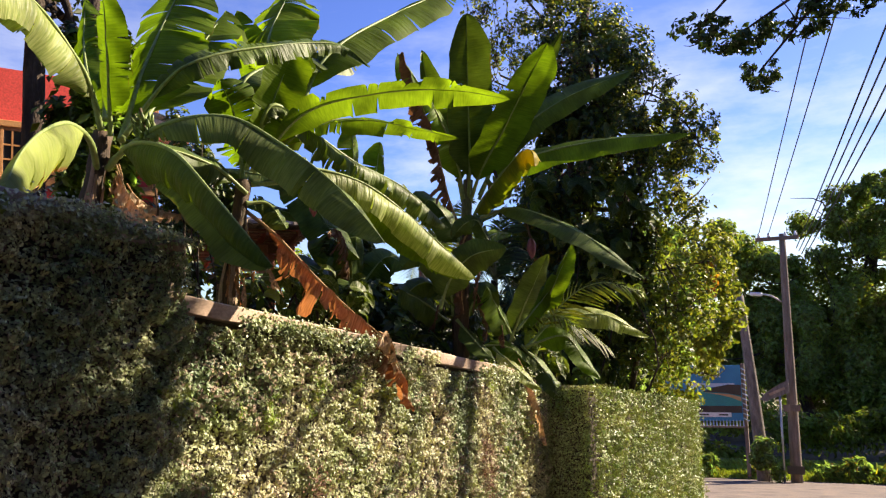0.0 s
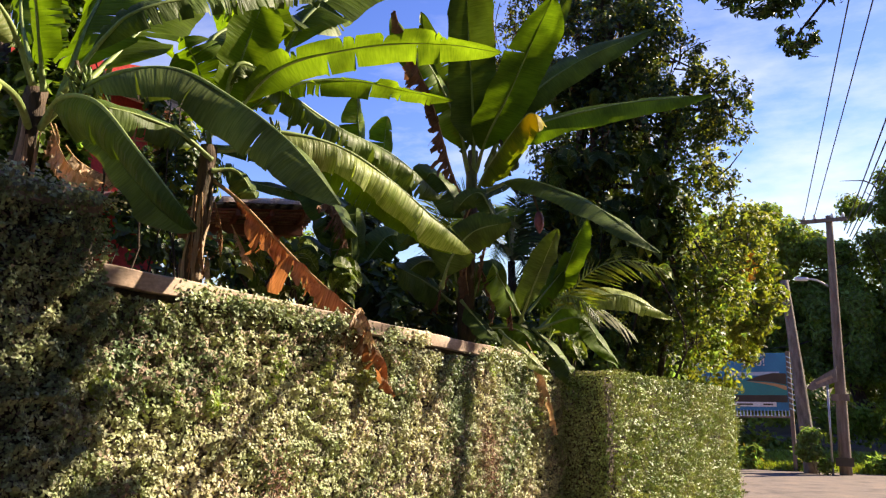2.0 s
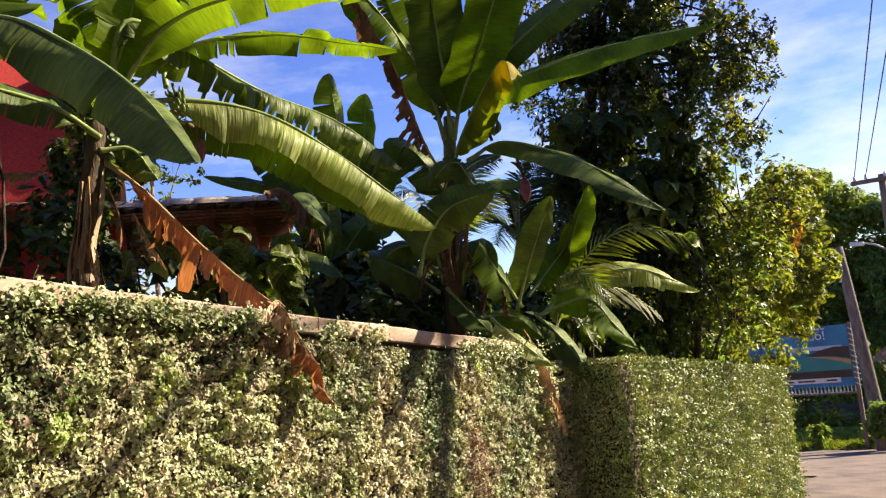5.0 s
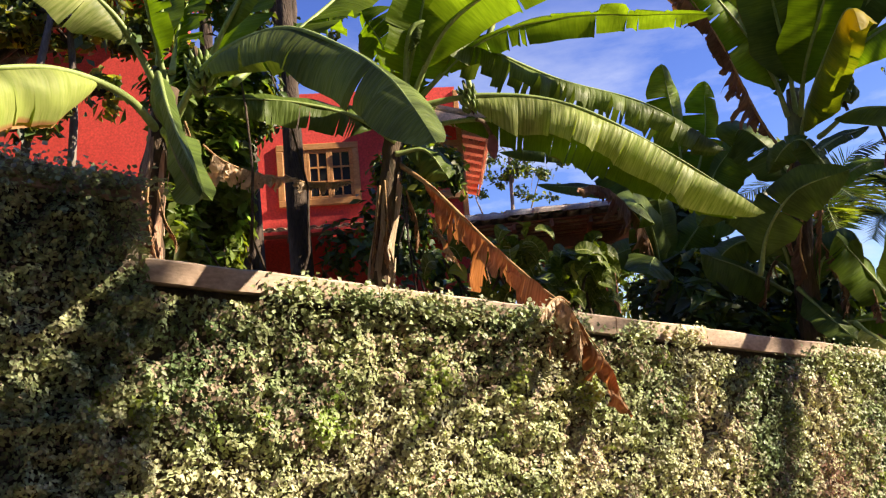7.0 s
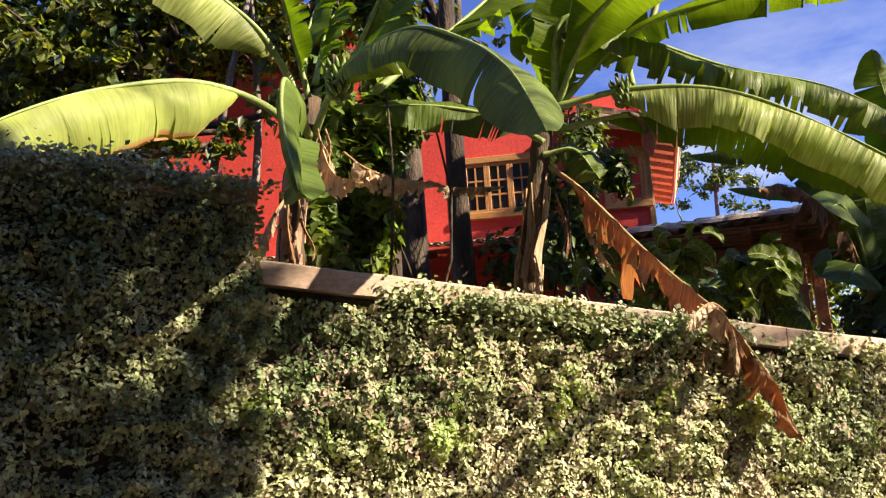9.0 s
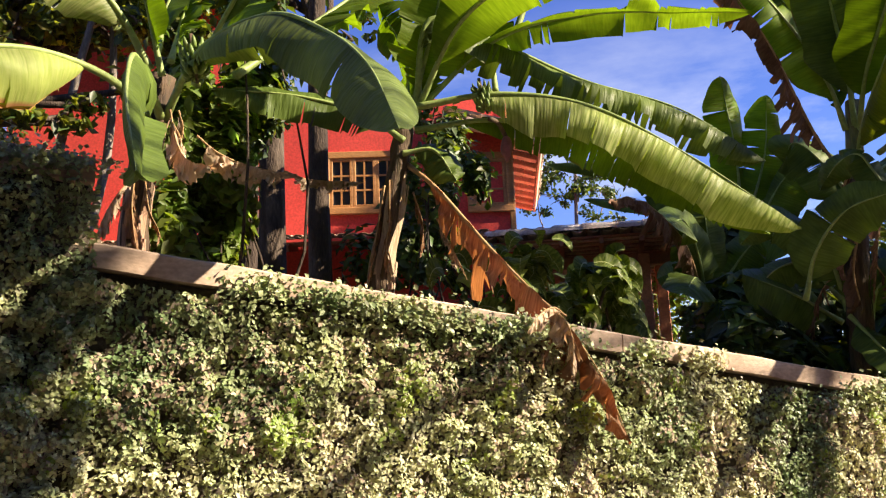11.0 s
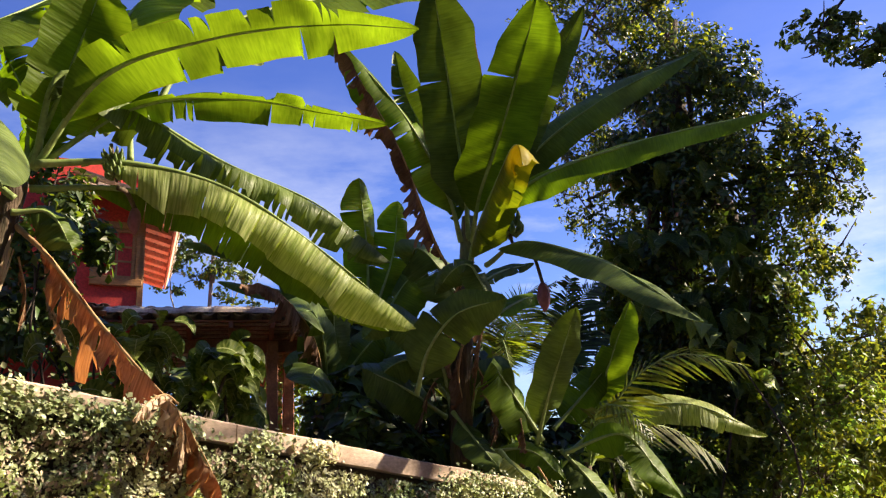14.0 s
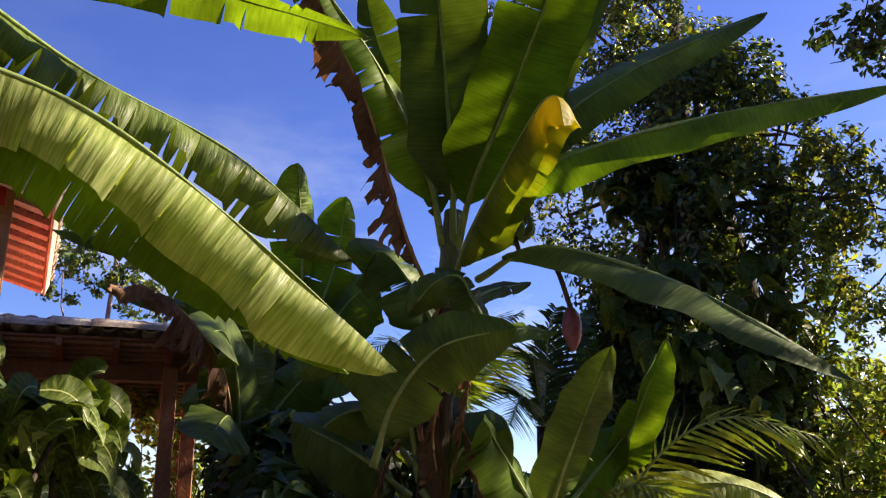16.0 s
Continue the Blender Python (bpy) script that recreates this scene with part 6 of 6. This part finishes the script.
# ---- garden pavilion ----
pav = empty("pavilion", "garden pavilion with clay-tile roof on red-brown timber posts", "pavilion")
PA, PU = Vector((0.80, -0.60, 0)).normalized(), Vector((0.60, 0.80, 0.0))
PO = Vector((7.02, 8.03, 3.02))
tiled_roof(pav, PO, PA, (PU + Vector((0, 0, -0.16))).normalized(), 17, 6, pitch=0.16, tile=TILE_PALE, batten=BATTEN)
RIDGE = tile_mesh(0.36, 0.10, 0.85)
RIDGE.materials[0] = TILE_LIME
rr_ = random.Random(5)
for k in range(9):
    t = new("ridge_tile", RIDGE)
    t.parent = pav
    t.matrix_world = Matrix.Translation(PO + PA * (0.31 * k - 0.02) + PU * 0.02 + Vector((0, 0, 0.055 + rr_.uniform(-0.008, 0.008)))) @ Matrix.Rotation(math.atan2(PA.y, PA.x) - math.pi / 2 + rr_.uniform(-0.04, 0.04), 4, "Z")
for k, (u, w) in enumerate(((2.15, 0.35), (2.35, 0.75), (0.1, 0.4), (2.3, 1.9))):
    p = PO + PA * u + PU * w
    z0 = ground_z(p.x, p.y)
    h = 2.90 - w * 0.16 - z0
    part("post", box_bm((0.12, 0.12, h), Matrix.Translation((p.x, p.y, z0 + h / 2)) @ Matrix.Rotation(-0.64, 4, "Z"), 0.008), PAVILION_WOOD, pav)
part("beam", box_bm((2.6, 0.1, 0.14), Matrix.Translation(PO + PA * 1.3 + PU * 0.4 + Vector((0, 0, -0.22))) @ Matrix.Rotation(math.atan2(PA.y, PA.x), 4, "Z"), 0.006), WOOD_DARK, pav)

# ---- end of the street: billboard, poles, verge ----
bb = empty("billboard", "advertising billboard with a blue seaside picture on a timber frame", "billboard")


def yz_box(name, x, y0, y1, z0, z1, mat, parent, depth=0.05, label=""):
    return part(name, box_bm((depth, abs(y1 - y0), abs(z1 - z0)), Matrix.Translation((x, (y0 + y1) / 2, (z0 + z1) / 2))), mat, parent, label)


BX = 30.0
yz_box("panel", BX, 3.68, 6.6, -1.55, 0.30, SIGN_BLUE, bb, 0.06, "blue sky of the printed picture")
yz_box("picture_cloud", BX - 0.036, 3.9, 5.4, -0.42, -0.30, SIGN_PALE, bb, 0.006)
yz_box("picture_sea", BX - 0.04, 3.70, 6.58, -1.05, -0.56, SIGN_SEA, bb, 0.01)
yz_box("picture_shore", BX - 0.042, 3.70, 6.58, -1.28, -1.05, SIGN_HILL, bb, 0.012)


def picture_shape(name, pts, mat, x):
    b = bmesh.new()
    f = b.faces.new([b.verts.new((x, y, z)) for y, z in pts])
    r = bmesh.ops.extrude_face_region(b, geom=[f])
    bmesh.ops.translate(b, verts=[v for v in r["geom"] if isinstance(v, bmesh.types.BMVert)], vec=(-0.006, 0, 0))
    bmesh.ops.recalc_face_normals(b, faces=b.faces)
    return part(name, b, mat, bb)


picture_shape("picture_hill", [(3.70, -0.72), (3.70, -0.36), (4.1, -0.34), (4.5, -0.42), (4.95, -0.58), (4.6, -0.60), (4.2, -0.62)], SIGN_HILL, BX - 0.047)
picture_shape("picture_beach", [(3.70, -0.90), (3.70, -0.76), (4.1, -0.66), (4.6, -0.62), (4.9, -0.60), (4.4, -0.68), (4.0, -0.78)], SIGN_SAND, BX - 0.055)
yz_box("caption_strip", BX - 0.05, 4.05, 6.0, -1.42, -1.27, WHITE, bb, 0.014)
for k in range(3):
    yz_box("caption_bar", BX - 0.06, 4.15 + 0.62 * k, 4.15 + 0.62 * k + (0.3, 0.5, 0.45)[k], -1.37, -1.32, SIGN_HILL, bb, 0.006)
yz_box("small_bar", BX - 0.045, 4.3, 6.2, 0.20, 0.25, SIGN_PALE, bb, 0.01)
txt = bpy.data.curves.new("lettering", "FONT")
txt.body, txt.size, txt.extrude, txt.align_x = "ndo!", 0.38, 0.008, "RIGHT"
txt.materials.append(WHITE)
word = new("lettering", txt)
word.parent = bb
word.matrix_world = Matrix.Translation((BX - 0.05, 4.30, -0.10)) @ Matrix(((0, 0, -1, 0), (-1, 0, 0, 0), (0, 1, 0, 0), (0, 0, 0, 1)))
for y in (3.62, 6.66):
    yz_box("post", BX + 0.06, y - 0.06, y + 0.06, -3.6, 0.35, POLE, bb, 0.12)
yz_box("lower_rail", BX, 3.6, 6.7, -1.78, -1.72, POLE, bb, 0.06)
for k in range(28):
    y = 3.66 + 0.107 * k
    b = bmesh.new()
    for dx in (-0.01, 0.01):
        for dy, z in ((0.0, -1.72), (0.045, -1.72), (0.03, -1.52), (0.012, -1.52)):
            b.verts.new((BX - 0.05 + dx, y + dy, z))
    b.verts.ensure_lookup_table()
    for q in ((0, 1, 2, 3), (7, 6, 5, 4), (0, 4, 5, 1), (1, 5, 6, 2), (2, 6, 7, 3), (3, 7, 4, 0)):
        b.faces.new([b.verts[i] for i in q])
    part("fringe_slat", b, SIGN_PALE, bb)
for k in range(11):
    z = -1.5 + 0.165 * k
    part("edge_slat", box_bm((0.02, 0.2, 0.035), Matrix.Translation((BX - 0.03, 3.58, z)) @ Matrix.Rotation(0.5, 4, "X")), SIGN_PALE, bb)

pole = empty("utility_pole", "weathered utility pole with a crossarm and cables", "utility pole")
tube("pole", spline([(29.0, 2.10, -3.5), (29.0, 2.05, 0.5), (29.0, 2.0, 4.5)], 10), np.linspace(0.19, 0.10, 10), POLE, pole, sides=10)
part("crossarm", box_bm((0.12, 1.3, 0.12), Matrix.Translation((28.9, 2.15, 4.35)), 0.01), POLE, pole)
for y in (1.6, 1.9, 2.4, 2.7):
    tube("insulator", [(28.9, y, 4.4), (28.9, y, 4.55)], [0.05, 0.03], WHITE, pole)
part("notice", box_bm((0.02, 0.5, 0.2), Matrix.Translation((28.7, 2.07, -1.0)), 0.0), POLE, pole, "small weathered notice")
part("notice", box_bm((0.02, 0.5, 0.25), Matrix.Translation((28.7, 2.08, -2.9)), 0.0), SIGN_HILL, pole, "small dark notice")
tube("lamp_arm", spline([(28.95, 2.15, 2.32), (28.9, 2.45, 2.52), (28.9, 2.75, 2.60)], 6), [0.03] * 6, METAL, pole)
part("lamp_head", box_bm((0.2, 0.4, 0.12), Matrix.Translation((28.9, 2.9, 2.60)) @ Matrix.Rotation(0.1, 4, "X"), 0.04), WHITE, pole, "pale street-lamp head")
pole2 = empty("utility_pole", "leaning bare timber pole beside the billboard", "utility pole")
tube("pole", spline([(29.2, 3.05, -3.6), (29.2, 3.25, -0.2), (29.2, 3.45, 2.6)], 8), np.linspace(0.24, 0.13, 8), BARK_PALE, pole2, sides=10)
sign = empty("signpost", "wooden arrow sign on a thin metal post", "sign")
tube("post", [(28.6, 2.42, -3.4), (28.6, 2.38, -0.5)], [0.035, 0.035], METAL, sign)
b = bmesh.new()
for x in (28.5, 28.54):
    for y, z in ((2.96, -0.72), (2.8, -0.52), (2.45, -0.3), (2.1, -0.1), (2.1, -0.52), (2.5, -0.66), (2.8, -0.78)):
        b.verts.new((x, y, z))
b.verts.ensure_lookup_table()
b.faces.new(b.verts[:7])
b.faces.new(b.verts[7:][::-1])
for k in range(7):
    b.faces.new([b.verts[k], b.verts[(k + 1) % 7], b.verts[7 + (k + 1) % 7], b.verts[7 + k]])
bmesh.ops.recalc_face_normals(b, faces=b.faces)
part("arrow_board", b, BARK_PALE, sign, "weathered brown board")
part("letter_bar", box_bm((0.01, 0.5, 0.08), Matrix.Translation((28.49, 2.45, -0.47)) @ Matrix.Rotation(-0.42, 4, "X")), SHEATH, sign)


def cable(a, e, sag, r=0.012):
    a, e = Vector(a), Vector(e)
    pts = [tuple(a.lerp(e, k / 20) - Vector((0, 0, 4 * sag * (k / 20) * (1 - k / 20)))) for k in range(21)]
    ob = tube("overhead_cable", pts, [r] * 21, CABLE, sides=5)
    return tagged(ob, "black overhead cable strung along the street", "cable", "overhead cables")


cable((28.9, 2.7, 4.5), (-6, -2.76, 8.5), 0.1)
cable((28.9, 2.4, 4.5), (-6, -3.1, 8.35), 0.1)
for k in range(4):
    cable((28.9, 1.6 - 0.07 * k, 4.0 - 0.1 * k), (-6, -3.36 - 0.16 * k, 8.0 - 0.22 * k), 0.15, 0.016)

vx, vy = (29.85, 31.5, 33.0, 37.0), np.arange(-9, 13.1, 1.0)
tagged(mesh_object("verge", [(x, y, street_z(x) + 0.03) for x in vx for y in vy], [(i * len(vy) + j, (i + 1) * len(vy) + j, (i + 1) * len(vy) + j + 1, i * len(vy) + j + 1) for i in range(3) for j in range(len(vy) - 1)], TURF), "sunlit yellow-green grass verge past the street", "verge", kind="structure")
rg = np.random.default_rng(77)
n = 12000
p = np.stack([rg.uniform(29.9, 36, n), rg.uniform(-8, 9, n), np.zeros(n)], 1)
p[:, 2] = [street_z(v) + 0.08 for v in p[:, 0]]
foliage("grass", p, np.tile((0.0, -1.0, 0.2), (n, 1)), 0.3, GRASS, None, "short sunlit grass verge past the street", rg, aspect=0.18, droop=-2.0, kind="stuff", category="grass")
shrub("rounded bush at the foot of the pole", (28.7, 2.78, -2.5), (0.5, 0.5, 0.62), 2600, 0.14, LEAF_LIGHT, 81, (LEAF_MID, 0.3))
for k, (y, r, s) in enumerate(((1.2, 0.4, 0.35), (0.3, 0.45, 0.5), (-0.6, 0.5, 0.5), (-1.7, 0.4, 0.4), (4.9, 0.3, 0.5), (3.5, 0.25, 0.4))):
    shrub("spiky low plant on the verge", (30.3 + 0.3 * (k % 2), y, -3.2), (0.45, r, s), 260, 0.45, LEAF_LIGHT, 90 + k, (LEAF_YELLOW, 0.1), aspect=0.15)
rg = np.random.default_rng(78)
n = 26000
az = rg.uniform(-1.9, 2.2, n)
rr = rg.uniform(44, 56, n)
hz = np.array([2.2 + 1.6 * noise.noise(Vector((a * 5, 0.3, 0))) + 0.8 * noise.noise(Vector((a * 17, 2.3, 0))) for a in az])
p = np.stack([8 + rr * np.cos(az), rr * np.sin(az), -4.2 + (hz + 4.2) * np.sqrt(rg.uniform(0, 1, n)) * np.clip((rr - 40) / 8, 0, 1)], 1)
foliage("wooded_hillside", p, np.tile((-0.5, -0.3, 0.6), (n, 1)), 0.9, LEAF_FAR, None, "distant wooded hillside closing the view", rg, aspect=0.6, kind="structure", category="hillside")
shrub("dark thicket behind the verge", (44, 2.6, -2.6), (1.6, 4.6, 2.2), 7000, 0.27, LEAF_FAR, 97)
shrub("dark thicket behind the verge", (44.5, -4.0, -2.4), (1.9, 5.0, 3.0), 6000, 0.27, LEAF_FAR, 98)
shrub("low dark bushes behind the verge", (37.5, 5.5, -2.9), (0.8, 4.8, 1.3), 9000, 0.26, LEAF_FAR, 96)
shrub("low dark bushes behind the verge", (38.0, -2.5, -2.9), (0.8, 4.6, 1.2), 8000, 0.26, LEAF_FAR, 95)
shrub("dark thicket behind the billboard", (43.0, 8.6, -2.4), (2.0, 4.2, 3.0), 9000, 0.3, LEAF_FAR, 99)


def vine_strand(x, y, z0, z1, n, mat, label, seed, size=0.12, group="vines hanging by the light tree"):
    """A thin hanging stem set with small leaves."""
    rg = np.random.default_rng(seed)
    ob = empty("hanging_vine", label, "vine", group)
    pts = [(x + rg.normal(0, 0.03), y + rg.normal(0, 0.04), z0 + (z1 - z0) * k / 6) for k in range(7)]
    tube("stem", spline(pts, 14), [0.006] * 14, BARK, ob, sides=5)
    c = spline(pts, n) + rg.normal(0, 0.05, (n, 3))
    foliage("foliage", c, np.tile((-0.8, -0.5, 0.2), (n, 1)), size, mat, ob, "", rg, aspect=0.6, droop=1.2)


for k, (y, z0, z1) in enumerate(((4.10, 1.1, 0.25), (3.95, 1.0, -0.05), (3.82, 1.1, 0.35), (3.36, 1.0, 0.1), (3.28, 1.05, 0.45), (3.60, 1.1, 0.7), (4.3, 1.0, 0.5))):
    vine_strand(20.8, y, z0, z1, 34, LEAF_LIGHT, "yellow-green vine strand hanging before the billboard", 200 + k)
for k, (y, z0, z1) in enumerate(((2.45, 2.9, 2.3), (2.55, 2.7, 2.1), (2.62, 2.5, 2.2))):
    vine_strand(17.0, y, z0, z1, 40, LEAF_ORANGE, "orange withered vine hanging in the light tree", 210 + k)
palm = empty("palm", "young palm with arching fronds by the wall's end", "palm")
tube("palm_stem", spline([(18.2, 4.35, g(18.2, 4.35)), (18.1, 4.3, -0.3), (18.0, 4.2, 0.4)], 6), np.linspace(0.09, 0.05, 6), BARK, palm)
palm_frond(palm, [(18.0, 4.2, 0.4), (17.8, 3.7, 0.95), (17.7, 3.2, 1.15), (17.6, 2.6, 1.0)], 0.5, 40, LEAF_OLIVE, 221)
palm_frond(palm, [(18.0, 4.2, 0.4), (17.9, 4.1, 1.1), (17.8, 3.9, 1.5), (17.7, 3.6, 1.6)], 0.45, 36, LEAF_MID, 222)
rg = np.random.default_rng(230)
for k in range(12):
    z0 = rg.uniform(5.9, 6.9)
    vine_strand(11.9 + rg.uniform(-0.3, 0.3), 4.45 + 0.075 * k, z0, z0 - rg.uniform(0.9, 1.9), 26, LEAF_OLIVE, "thin liana hanging from the tall tree's crown", 231 + k, 0.06, "lianas on the tall tree")
